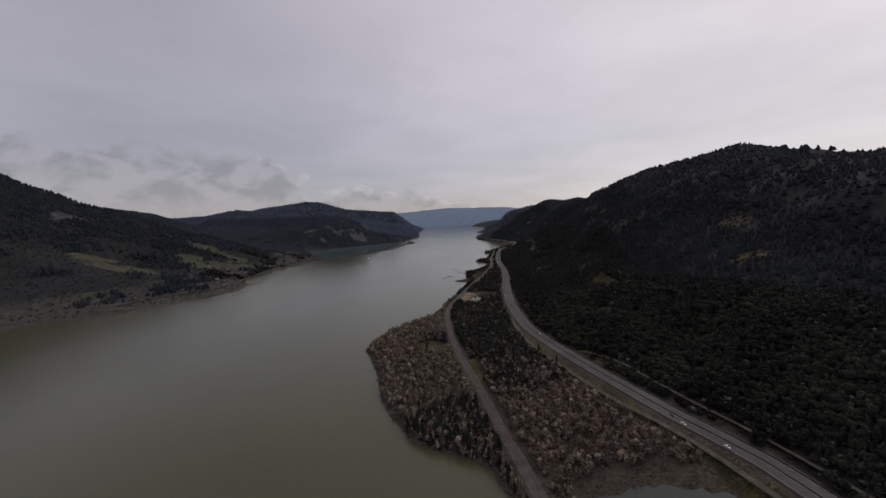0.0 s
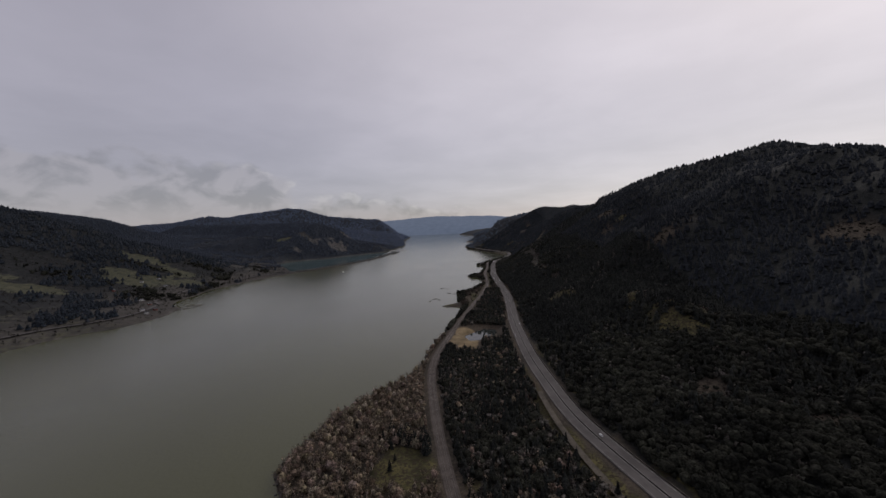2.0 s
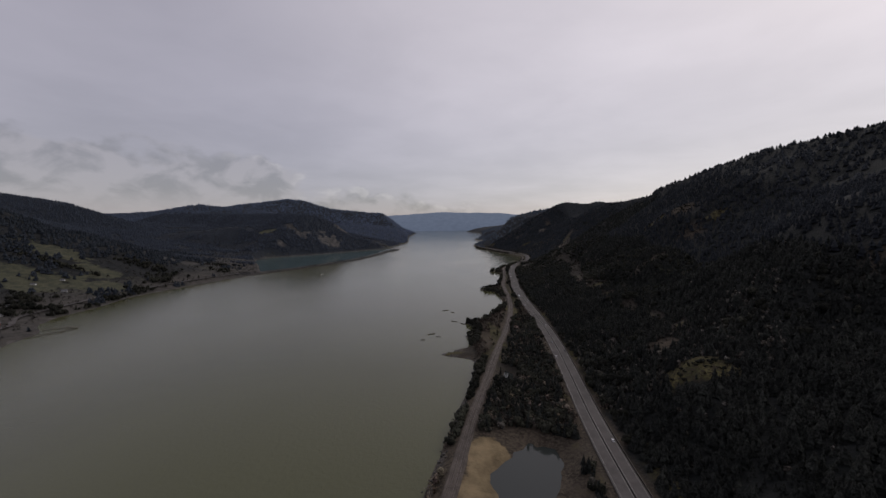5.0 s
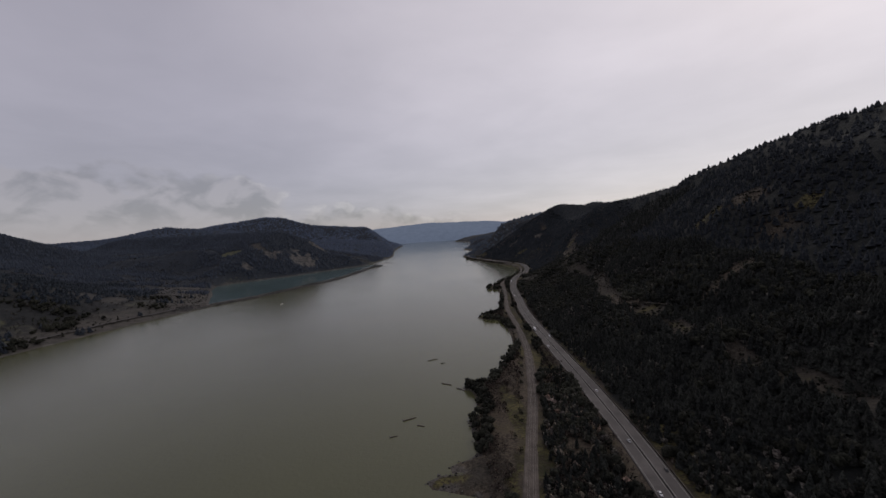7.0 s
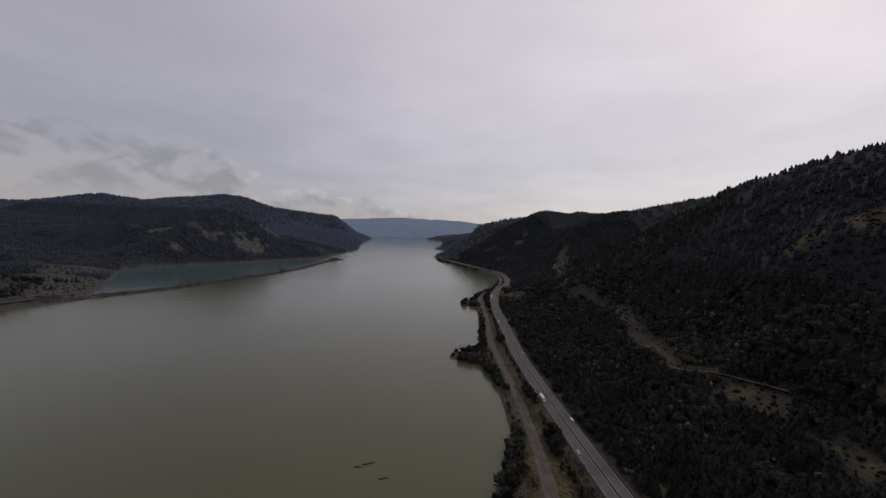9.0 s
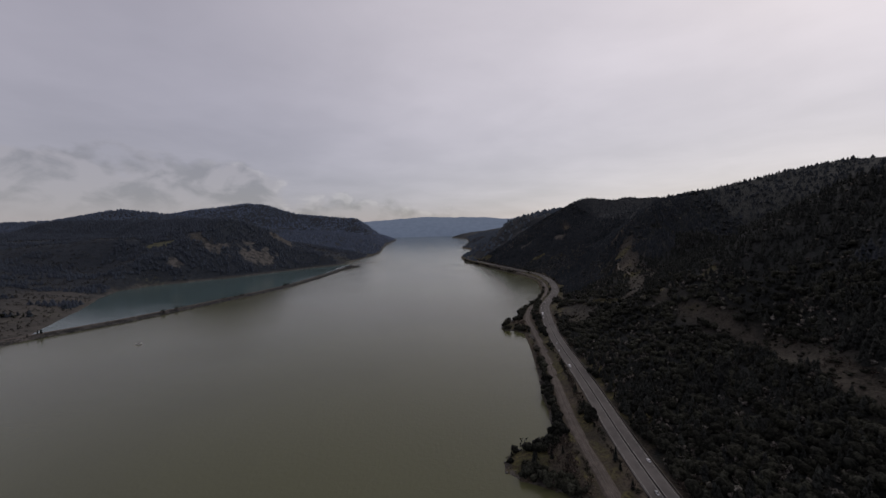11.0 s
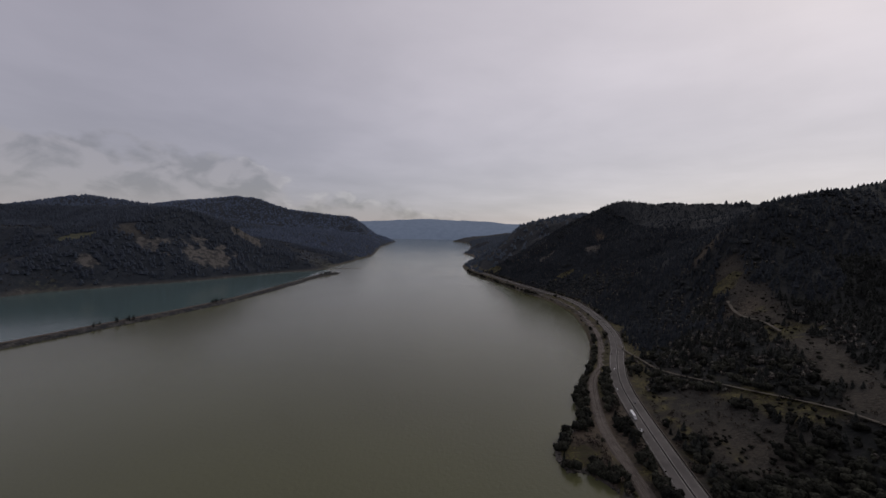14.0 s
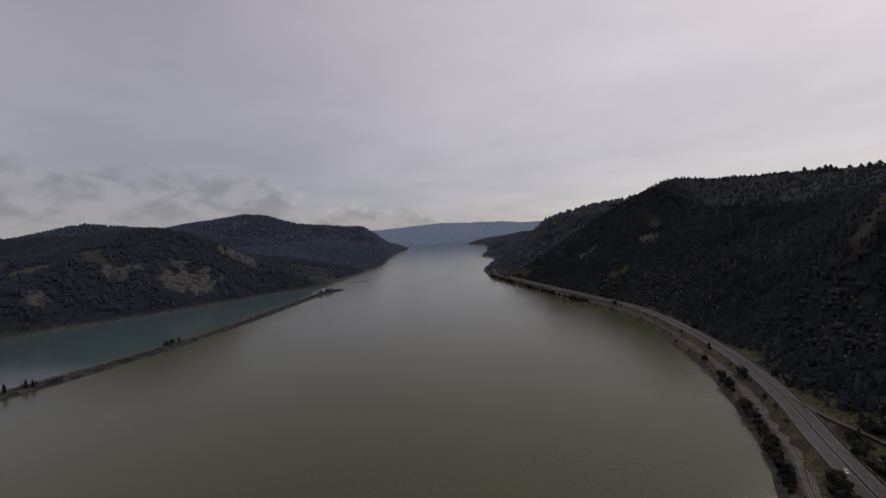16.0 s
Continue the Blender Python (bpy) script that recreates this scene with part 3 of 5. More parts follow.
idx = np.arange(len(gy) - 1)[:, None] * k + np.arange(k - 1)
quads = np.stack([idx, idx + 1, idx + k + 1, idx + k], -1).reshape(-1, 4)
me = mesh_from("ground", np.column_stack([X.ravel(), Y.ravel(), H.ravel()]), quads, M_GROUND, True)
# open ground: x, y, radii, what covers it (0 grass, 1 sand, 2 rock, 3 brown scrub, 4 bracken and thin grass)
OPEN = [(62, 277, 11, 11, 0), (-4, 399, 5, 3, 0), (60, 303, 9, 6, 0), (48, 344, 9, 6, 0), (26, 537, 5, 4, 0), (54, 366, 4, 8, 3), (106, 352, 10, 4, 3), 
        (76, 484, 6, 10, 3), (80, 470, 4, 3, 0), (96, 607, 5, 5, 0), 
        (128, 677, 8, 8, 0), (135, 702, 5, 8, 3), (83, 664, 11, 30, 4), (96, 650, 4, 20, 0), (100, 713, 5, 12, 0),
        (-4, 318, 6, 14, 1), (-2, 336, 4, 6, 1), (-24, 236, 6, 8, 0), (-10, 214, 2.5, 18, 0), (13, 400, 2.5, 9, 0), (13, 424, 2, 14, 0), (35, 485, 2.5, 12, 0), (28, 440, 3.5, 9, 0), (9, 412, 4, 14, 3), (6, 226, 3, 4, 0), (77, 636, 6, 12, 4), (29, 464, 2, 12, 0),
        (-295, 530, 30, 10, 0), (-262, 541, 22, 14, 0), (-310, 569, 22, 7, 0), (-330, 460, 40, 12, 0), (-265, 644, 26, 12, 3), (-228, 615, 12, 18, 3), (-300, 790, 26, 12, 3), (-216, 972, 26, 24, 2), (-238, 952, 14, 10, 2), (-200, 985, 14, 20, 2), (-272, 950, 12, 7, 3),
        (98, 1002, 8, 18, 0), (134, 1242, 3, 16, 2), (113, 1070, 3, 26, 2),
        (-305, 935, 16, 9, 0), (138, 297, 8, 7, 3), (96, 452, 12, 3, 3), (17, 226, 3, 12, 3), (22, 402, 3, 8, 3), (47, 645, 5, 6, 0), (112, 760, 3, 20, 0),
        (109, 251, 9, 5, 0), (56, 229, 6, 4, 3), (60, 211, 9, 3, 0), (46, 245, 4, 4, 3), (139, 465, 9, 5, 0), (130, 466, 7, 5, 3), (126, 499, 6, 4, 0), (139, 490, 6, 6, 3), (114, 598, 6, 3, 0),
        (157, 872, 13, 5, 0), (139, 889, 12, 4, 0), (166, 757, 9, 4, 3), (148, 724, 6, 5, 0), (141, 947, 10, 7, 2), (186, 923, 3, 12, 3), (172, 905, 7, 9, 2),
        (-268, 902, 9, 9, 2), (-250, 944, 12, 7, 2), (-322, 575, 26, 10, 0), (-277, 562, 20, 9, 0), (-285, 518, 26, 14, 0), (-460, 540, 34, 15, 2), (-369, 472, 28, 10, 0)]
# the long bench behind the first trees of the slope: bracken, thin grass and bare brown ground
BENCH = chain([(157, 735), (148, 715), (130, 678), (121, 660), (108, 640), (99, 622), (96, 600), (96, 575), (95, 556), (88, 530), (80, 505), (76, 480), (77, 462), (73, 440), (70, 420), (69, 396), (64, 378)], 8.0)
slope = np.hypot(*np.gradient(H, gy, gx))
cover = np.zeros((H.size, 4), np.float32)
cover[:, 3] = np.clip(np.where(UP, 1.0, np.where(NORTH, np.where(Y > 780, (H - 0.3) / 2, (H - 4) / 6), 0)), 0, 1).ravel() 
# ground between the lowland trees darkened in uneven patches for contrast
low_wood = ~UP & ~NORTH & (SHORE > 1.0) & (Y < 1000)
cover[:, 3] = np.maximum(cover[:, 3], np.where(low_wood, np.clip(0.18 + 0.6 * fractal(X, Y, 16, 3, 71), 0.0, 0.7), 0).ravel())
grass = np.clip(0.16 + 0.55 * fractal(X, Y, 60, 4, 21), 0, 0.5) * np.where((NORTH & (H > 10)) | UP, 0.2, 1.0)
sand, rock = np.zeros(H.shape), np.clip((slope - 1.25) * 1.2, 0, 1)
CLEAR = np.zeros(H.shape)
WARP = 1.9 * fractal(X, Y, 8, 4, 61)
for ox, oy, ra, rb, what in OPEN:
    g = np.exp(-(((X - ox) / ra) ** 2 + ((Y - oy) / rb) ** 2) * 1.2) * np.clip(1 + WARP, 0.1, 1.6)
    CLEAR = np.maximum(CLEAR, g)
    if what == 0:
        grass = np.maximum(grass, g * 1.3)
    elif what in (3, 4):
        cover[:, 3] *= 1 - np.clip((1.4 if what == 3 else 0.7) * g.ravel(), 0, 0.9 if what == 3 else 0.25)
        if what == 4:
            grass = np.maximum(grass, g * 0.30)
    elif what == 1:
        sand = np.maximum(sand, g * 1.5)
    else:
        rock = np.maximum(rock, g * 0.8)
bench = np.where((X > 30) & (X < 190) & (Y > 350) & (Y < 800), apart_from(X, Y, BENCH)[0], 99.0)
g = np.exp(-((bench / 4.0) ** 2)) * np.clip(1 + WARP, 0.1, 1.6)
CLEAR = np.maximum(CLEAR, g)
cover[:, 3] *= 1 - np.clip(0.7 * g.ravel(), 0, 0.48)
grass = np.maximum(grass, np.clip(g, 0, 1) * np.clip(0.10 + 1.1 * fractal(X, Y, 18, 3, 81), 0, 0.9))
for line in TRACKS.values():
    CLEAR = np.maximum(CLEAR, np.exp(-((np.where(np.abs(Y - line[len(line) // 2][1]) < 110, apart_from(X, Y, np.array(line, float))[0], 99.0) / 1.6) ** 2)))
grass = np.maximum(grass, np.where((ROAD > 3.5) & (ROAD < 9), 0.45 + 0.4 * fractal(X, Y, 20, 3, 31), 0))
grass = np.where((ROAD > 4.2) & (ROAD < 8.0) & ~UP & (Y < 262), 0.62 + 0.5 * fractal(X, Y, 6, 3, 35), grass)
grass = np.maximum(grass, np.where((RAIL > 1.9) & (RAIL < 3.8) & (Y > 370), 0.55 + 0.7 * fractal(X, Y, 14, 3, 33), 0))
rock = np.maximum(rock, np.clip(1.4 - np.abs(SHORE), 0, 1) * np.where(NORTH & (Y > 780), 0.3, 0.9))
rock = np.maximum(rock, np.where(DK < 6, 0.45, 0))
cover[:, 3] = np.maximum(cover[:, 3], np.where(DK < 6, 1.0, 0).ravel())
cover[:, 0], cover[:, 1], cover[:, 2] = grass.ravel(), sand.ravel(), rock.ravel()
at = me.color_attributes.new("cover", "FLOAT_COLOR", "POINT")
at.data.foreach_set("color", cover.ravel())
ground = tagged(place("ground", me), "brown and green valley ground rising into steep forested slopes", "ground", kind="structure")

water = tagged(place("water", mesh_from("water", [(-3600, -600, 0), (3600, -600, 0), (3600, 3700, 0), (-3600, 3700, 0)], [(0, 1, 2, 3)], M_RIVER)),
               "wide murky olive-green river with faint ripples", "river", kind="structure")


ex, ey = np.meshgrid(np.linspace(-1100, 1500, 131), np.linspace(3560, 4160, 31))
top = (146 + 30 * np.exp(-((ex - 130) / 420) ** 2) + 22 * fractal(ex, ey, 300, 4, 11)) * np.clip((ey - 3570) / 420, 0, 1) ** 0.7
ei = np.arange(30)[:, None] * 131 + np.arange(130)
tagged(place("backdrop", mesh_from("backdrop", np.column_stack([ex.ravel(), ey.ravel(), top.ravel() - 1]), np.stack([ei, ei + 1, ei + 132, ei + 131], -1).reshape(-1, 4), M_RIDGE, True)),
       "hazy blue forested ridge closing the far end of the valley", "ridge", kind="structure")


def flat_polygon(name, pts, z, mat):
    bm = bmesh.new()
    bm.faces.new([bm.verts.new((x, y, z)) for x, y in pts])
    bmesh.ops.triangulate(bm, faces=bm.faces[:])
    me = bpy.data.meshes.new(name)
    bm.to_mesh(me)
    bm.free()
    me.materials.append(mat)
    return place(name, me)


lake_edge = [tuple(p) for p in dike_line] + [(-108, 1052), (-140, 1060), (-330, 900), (-330, 760), (-240, 690)]
tagged(flat_polygon("lake_water", lake_edge, 0.05, M_LAKE), "calm teal lake water held behind the causeway", "lake", kind="structure")
for px, py, ra, rb in PONDS:
    ring = [(px + 1.25 * ra * math.cos(a), py + 1.25 * rb * math.sin(a)) for a in np.linspace(0, 2 * math.pi, 24, endpoint=False)]
    tagged(flat_polygon("pond_water", ring, 0.12, M_POND), "shallow still grey pond in the lowland", "pond", kind="structure")

# ---------------------------------------------------------------- highway, railway, causeway
fine_road = chain(HIGHWAY, 3.0)
fine_road = fine_road[(fine_road[:, 1] > -60)]
road = tagged(place("road", strip(fine_road, (-2.6, -2.55, 0, 2.5, 2.55), (ROAD_Z - 0.3, ROAD_Z, ROAD_Z + 0.04, ROAD_Z, ROAD_Z - 0.3), M_ASPHALT, "road")),
              "four-lane grey asphalt highway with a median barrier along the river", "highway", kind="structure")
place("median_barrier", strip(fine_road, (-0.10, -0.05, 0.05, 0.10), (ROAD_Z + 0.03, ROAD_Z + 0.24, ROAD_Z + 0.24, ROAD_Z + 0.03), M_BARRIER, "median_barrier"), road)
for o in (-2.25, 2.2, -0.3, 0.3):
    place("edge_line", strip(fine_road, (o - 0.035, o + 0.035), (ROAD_Z + 0.045,) * 2, M_PAINT, "edge_line"), road)
tagged(place("guard_rail", strip(fine_road[fine_road[:, 1] < 1060], (2.72, 2.72, 2.78, 2.78), (ROAD_Z - 0.3, ROAD_Z + 0.2, ROAD_Z + 0.2, ROAD_Z - 0.3), M_STEEL, "guard_rail"), road), "weathered steel guard rail")
fine_rail = chain(RAILWAY, 3.0)
fine_rail = fine_rail[(fine_rail[:, 1] > 40)]
railway = tagged(place("railway", strip(fine_rail, (-2.0, -1.2, 1.2, 2.0), (RAIL_Z - 0.6, RAIL_Z, RAIL_Z, RAIL_Z - 0.6), M_BALLAST, "railway")), "railway track on brown gravel ballast beside the river", "railway", kind="structure")
for o in (-0.62, -0.26, 0.4, 0.76):
    place("rail", strip(fine_rail, (o - 0.04, o - 0.03, o + 0.03, o + 0.04), (RAIL_Z, RAIL_Z + 0.08, RAIL_Z + 0.08, RAIL_Z), M_STEEL, "rail"), railway)
causeway = tagged(place("causeway", strip(chain(DIKE, 4.0), (-1.1, -1.05, 1.05, 1.1), (DIKE_Z - 0.3, DIKE_Z, DIKE_Z, DIKE_Z - 0.3), M_BALLAST, "causeway")), "narrow road on a rock causeway between river and lake", "causeway", kind="structure")

# ---------------------------------------------------------------- trees
def fir_shape(tiers, sides, seed, ragged=0.25):
    """A fir crown of height 1: ragged stacked skirts that taper to a tip."""
    rng = np.random.RandomState(seed)
    v, f = [], []
    for i in range(tiers):
        lo, hi = 0.10 + 0.80 * i / tiers, min(1.0, 0.10 + 0.80 * (i + 1.7) / tiers)
        r = 0.31 * (1 - 0.86 * i / tiers)
        base = len(v)
        v.append((rng.uniform(-.02, .02), rng.uniform(-.02, .02), hi))
        turn = rng.uniform(0, 6)
        for s in range(sides):
            a = turn + 2 * math.pi * s / sides + rng.uniform(-.2, .2)
            q = r * rng.uniform(1 - ragged * 1.6, 1 + ragged)
            v.append((q * math.cos(a), q * math.sin(a), lo + rng.uniform(-.05, .05)))
        f += [(base, base + 1 + s, base + 1 + (s + 1) % sides) for s in range(sides)]
    return np.array(v), np.array(f)


def clump_shape(blades, seed, low=0.12, wide=0.36, size=0.15):
    """A leafless crown of height 1: many small sprays of twigs over a lumpy egg-shaped space."""
    rng = np.random.RandomState(seed)
    v, f = [], []
    lumps = [(rng.uniform(-.16, .16), rng.uniform(-.16, .16), rng.uniform(0.4, 0.75), rng.uniform(0.55, 0.8)) for _ in range(4)]
    for i in range(blades):
        lx, ly, lz, lr = lumps[i % 4]
        d = rng.normal(size=3)
        d /= np.linalg.norm(d)
        c = np.array((lx, ly, lz)) + d * np.array((wide, wide, 0.36)) * lr * rng.uniform(0.6, 1.0)
        c[2] = max(c[2], low)
        a, b = rng.normal(size=3), rng.normal(size=3)
        a, b = a / np.linalg.norm(a) * size * rng.uniform(0.7, 1.4), b / np.linalg.norm(b) * size * rng.uniform(0.6, 1.2)
        k = len(v)
        v += [c - 0.5 * a, c + 0.5 * a, c + b]
        f += [(k, k + 1, k + 2)]
    return np.array(v), np.array(f)


def crown_shape(lumps, sides, sprays, seed, wide=0.30, size=0.17):
    """A rounded leafy crown of height 1: overlapping uneven domes with loose sprays round them."""
    rng = np.random.RandomState(seed)
    v, f = [], []
    for i in range(lumps):
        a = 2 * math.pi * i / lumps + rng.uniform(-.5, .5)
        off = 0.0 if lumps == 1 else rng.uniform(0.5, 1.0) * wide * 0.75
        cx, cy, cz, r = off * math.cos(a), off * math.sin(a), rng.uniform(0.34, 0.66), rng.uniform(0.24, 0.34)
        base = len(v)
        v.append((cx + rng.uniform(-.06, .06), cy + rng.uniform(-.06, .06), cz + r * rng.uniform(0.85, 1.15)))
        for low, out, turn in ((0.28, 0.95, 0.0), (-0.85, 0.78, 0.5)):
            for k in range(sides):
                b = 2 * math.pi * (k + turn + rng.uniform(-.2, .2)) / sides
                q = r * out * rng.uniform(0.55, 1.35)
                v.append((cx + q * math.cos(b), cy + q * math.sin(b), max(0.0, cz + r * (low + rng.uniform(-.35, .35)))))
        for k in range(sides):
            l = (k + 1) % sides
            f += [(base, base + 1 + k, base + 1 + l), (base + 1 + k, base + 1 + sides + k, base + 1 + l), (base + 1 + l, base + 1 + sides + k, base + 1 + sides + l)]
    for i in range(sprays):
        d = rng.normal(size=3)
        d /= np.linalg.norm(d)
        c = np.array((0, 0, 0.55)) + d * np.array((wide * 1.45, wide * 1.45, 0.40)) * rng.uniform(0.8, 1.0)
        c[2] = max(c[2], 0.08)
        a, b = rng.normal(size=3), rng.normal(size=3)
        a, b = a / np.linalg.norm(a) * size * rng.uniform(0.7, 1.3), b / np.linalg.norm(b) * size * rng.uniform(0.6, 1.1)
        k = len(v)
        v += [c - 0.5 * a, c + 0.5 * a, c + b]
        f += [(k, k + 1, k + 2)]
    return np.array(v), np.array(f)


def scatter(name, shapes, pts, heights, mat, label, category, lean=0.0, seed=3, wide=1.0):
    """One mesh of many plants: each a turned, scaled copy of one of the shapes."""
    rng = np.random.RandomState(seed)
    vs, fs, base = [], [], 0
    pick = rng.randint(0, len(shapes), len(pts))
    for s, (v, f) in enumerate(shapes):
        p, h = pts[pick == s], heights[pick == s]
        if not len(p):
            continue
        a, w = rng.uniform(0, 2 * np.pi, len(p)), rng.uniform(0.8, 1.25, len(p)) * wide
        c, t = np.cos(a)[:, None], np.sin(a)[:, None]
        x = (v[None, :, 0] * c - v[None, :, 1] * t) * (h * w)[:, None] + p[:, 0, None]
        y = (v[None, :, 0] * t + v[None, :, 1] * c) * (h * w)[:, None] + p[:, 1, None]
        z = v[None, :, 2] * h[:, None] + p[:, 2, None]
        vs.append(np.stack([x, y, z], -1).reshape(-1, 3))
        fs.append((f[None] + base + np.arange(len(p))[:, None, None] * len(v)).reshape(-1, 3))
        base += len(p) * len(v)
    return tagged(place(name, mesh_from(name, np.vstack(vs), np.vstack(fs), mat, True)), label, category, kind="stuff")


from_grid_y, from_grid_x = gy, gx


def lookup(field, x, y):
    """A field of the ground's grid at any place (bilinear)."""
    i = np.clip(np.searchsorted(from_grid_y, y) - 1, 0, len(gy) - 2)
    j = np.clip(np.searchsorted(from_grid_x, x) - 1, 0, len(gx) - 2)
    v, u = (y - gy[i]) / (gy[i + 1] - gy[i]), (x - gx[j]) / (gx[j + 1] - gx[j])
    return field[i, j] * (1 - u) * (1 - v) + field[i, j + 1] * u * (1 - v) + field[i + 1, j] * (1 - u) * v + field[i + 1, j + 1] * u * v


def spots(x0, x1, y0, y1, count, seed):
    """Loose random places in a stretch of the plan, with the ground's height and what lies there."""
    rng = np.random.RandomState(seed)
    x, y = rng.uniform(x0, x1, count), rng.uniform(y0, y1, count)
    at = {"x": x, "y": y, "h": lookup(H, x, y), "shore": lookup(SHORE, x, y), "road": lookup(ROAD, x, y), "rail": lookup(RAIL, x, y), "up": lookup(UP * 1.0, x, y),
          "north": lookup(NORTH * 1.0, x, y), "clear": lookup(CLEAR, x, y), "wet": lookup(WET, x, y), "sand": lookup(sand, x, y), "rock": lookup(rock, x, y), "dice": rng.rand(count),
          "patch": fractal(x, y, 45, 4, 41), "mix": fractal(x, y, 22, 3, 43)}
    return at


def chosen(at, keep):
    return np.column_stack([at["x"], at["y"], at["h"] - 0.15])[keep], at["dice"][keep]


rng = np.random.RandomState(7)
FIRS = [fir_shape(3, 5, s, 0.32) for s in range(8)]
ROUND = [crown_shape(2, 5, 12, 140 + s) for s in range(8)]
LOW = FIRS[:4] + [crown_shape(3, 5, 10, 160 + s, 0.32) for s in range(8)]
FIRS_BEYOND = [fir_shape(3, 5, 70 + s) for s in range(5)]
ROUND_BEYOND = [crown_shape(2, 4, 7, 180 + s) for s in range(6)]
GREY_CROWNS = [crown_shape(1, 5, 11, 200 + s, 0.30, 0.16) for s in range(7)]
FIRS_MID = [fir_shape(3, 5, 30 + s) for s in range(5)]
FIRS_RIDGE = [fir_shape(2, 5, 50 + s, 0.2) for s in range(6)]
FIRS_FAR = [fir_shape(2, 4, 20 + s, 0.15) for s in range(5)]
BARES = [clump_shape(26, 40 + s, 0.10, 0.36, 0.13) for s in range(7)]
SHRUBS = [clump_shape(22, 60 + s, 0.0, 0.55, 0.26) for s in range(5)]
rail_x = lambda y: np.interp(y, [p[1] for p in RAILWAY], [p[0] for p in RAILWAY])

# south slopes: the crowded belt along the highway, the slope farther on, then the upper slope
for name, box, count, seed, rounded, pointed, low, tall in (("near", (14, 150, 130, 560), 60000, 11, ROUND, FIRS, 1.5, 2.4), ("far", (30, 236, 560, 1010), 42000, 17, ROUND_BEYOND, FIRS_BEYOND, 1.5, 2.2)):
    a = spots(*box, count, seed)
    keep = (a["clear"] < 0.45) & (a["road"] > 4.6) & (a["road"] < (72 if name == "near" else 115)) & (a["rail"] > 3.2) & (a["shore"] > 1.5) & (a["wet"] < 0.05) & (a["up"] > 0.5)
    grey = (a["patch"] + 0.8 * a["mix"] < -0.20) & (a["dice"] < np.where(a["road"] > 60, 0.12, 0.38)) | (a["dice"] < 0.03)
    mixed = ~grey & (1.4 * fractal(a["x"], a["y"], 44, 4, 47) + 1.2 * (a["dice"] * 7 % 1 - 0.5) > 0.20 + 0.5 * np.clip((a["road"] - 40) / 40, 0, 1) + 0.25 * (a["y"] > 700))
    # past the bend the trees take the haze-tinted materials
    bend = a["y"] + 40 * a["mix"] > 700
    for here, fir_mat, round_mat in ((~bend, M_FIR, M_OLIVE), (bend, M_FIR_BEYOND, M_OLIVE_BEYOND)):
        if not (keep & here).any():
            continue
        p, d = chosen(a, keep & here & ~grey & ~mixed)
        scatter("fir_forest", pointed, p, 0.8 * low + 1.25 * tall * d**2.2, fir_mat, "dense dark fir forest covering the steep slope", "forest")
        p, d = chosen(a, keep & here & mixed)
        scatter("evergreen_wood", rounded, p, 0.75 * low + 0.85 * tall * d**1.8, round_mat, "rounded dull olive trees mixed among the firs", "forest", seed=13, wide=1.3)
    p, d = chosen(a, keep & grey)
    scatter("leafless_wood", GREY_CROWNS, p, 1.4 + 1.6 * d, M_GREY_TWIGS, "leafless grey-brown trees among the firs on the slope", "woodland")
    p, d = chosen(a, (a["clear"] > 0.28) & (a["clear"] < 0.8 - 0.5 * a["mix"]) & (a["road"] > 4.6) & (a["up"] > 0.5) & (a["dice"] < 0.85))
    scatter("hillside_scrub", SHRUBS, p, 0.4 + 0.9 * d**1.5, M_THICKET, "low brown scrub on the open parts of the slope", "scrub", seed=14)
    p, d = chosen(a, (a["clear"] > 0.5) & (a["road"] > 5.5) & (a["up"] > 0.5) & (a["dice"] * 3 % 1 < 0.14 + 0.30 * (a["mix"] > 0.0)))
    scatter("hillside_bushes", ROUND_BEYOND, p, 0.5 + 0.9 * d**1.5, M_OLIVE, "scattered dark bushes on the open grass of the slope", "scrub", seed=15, wide=1.4)
for box, count, near, far, seed in (((70, 220, 90, 560), 20000, 70, 130, 18), ((90, 360, 90, 1010), 26000, 113, 400, 38)):
    a = spots(*box, count, seed)
    keep = (a["clear"] < 0.45) & (a["road"] > np.where(a["y"] < 560, max(near, 70 if near < 100 else 128), near)) & (a["road"] < far) & (a["up"] > 0.5) & (a["patch"] + 0.3 * a["mix"] > -0.8)
    bend = a["y"] + 40 * a["mix"] > 700
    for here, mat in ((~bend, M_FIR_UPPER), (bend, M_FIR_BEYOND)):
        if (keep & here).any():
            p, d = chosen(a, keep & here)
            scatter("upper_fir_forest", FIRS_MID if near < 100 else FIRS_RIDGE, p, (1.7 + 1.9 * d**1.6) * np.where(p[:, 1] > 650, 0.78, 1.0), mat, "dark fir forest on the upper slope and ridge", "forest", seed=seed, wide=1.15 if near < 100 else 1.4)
# low ground between the river and the highway
a = spots(-52, 125, 120, 1050, 125000, 12)
open_ = (a["up"] < 0.5) & (a["clear"] < 0.42) & (a["road"] > 4.3) & (a["rail"] > 2.6) & (a["shore"] > 0.7) & (a["wet"] < 0.05) & (a["sand"] < 0.22)
island = a["x"] < rail_x(a["y"])
b = spots(-52, 2, 150, 330, 15000, 92)
p, d = chosen(b, (b["up"] < 0.5) & (b["clear"] < 0.42) & (b["rail"] > 2.6) & (b["shore"] > 0.5) & (b["wet"] < 0.05) & (b["sand"] < 0.22) & (b["x"] < rail_x(b["y"])) & (b["mix"] > -0.75))
scatter("alder_thicket", BARES + GREY_CROWNS, p, 1.3 + 2.1 * d**1.6, M_BARE, "leafless brown alder thicket on the low peninsula", "woodland", seed=6, wide=0.72)
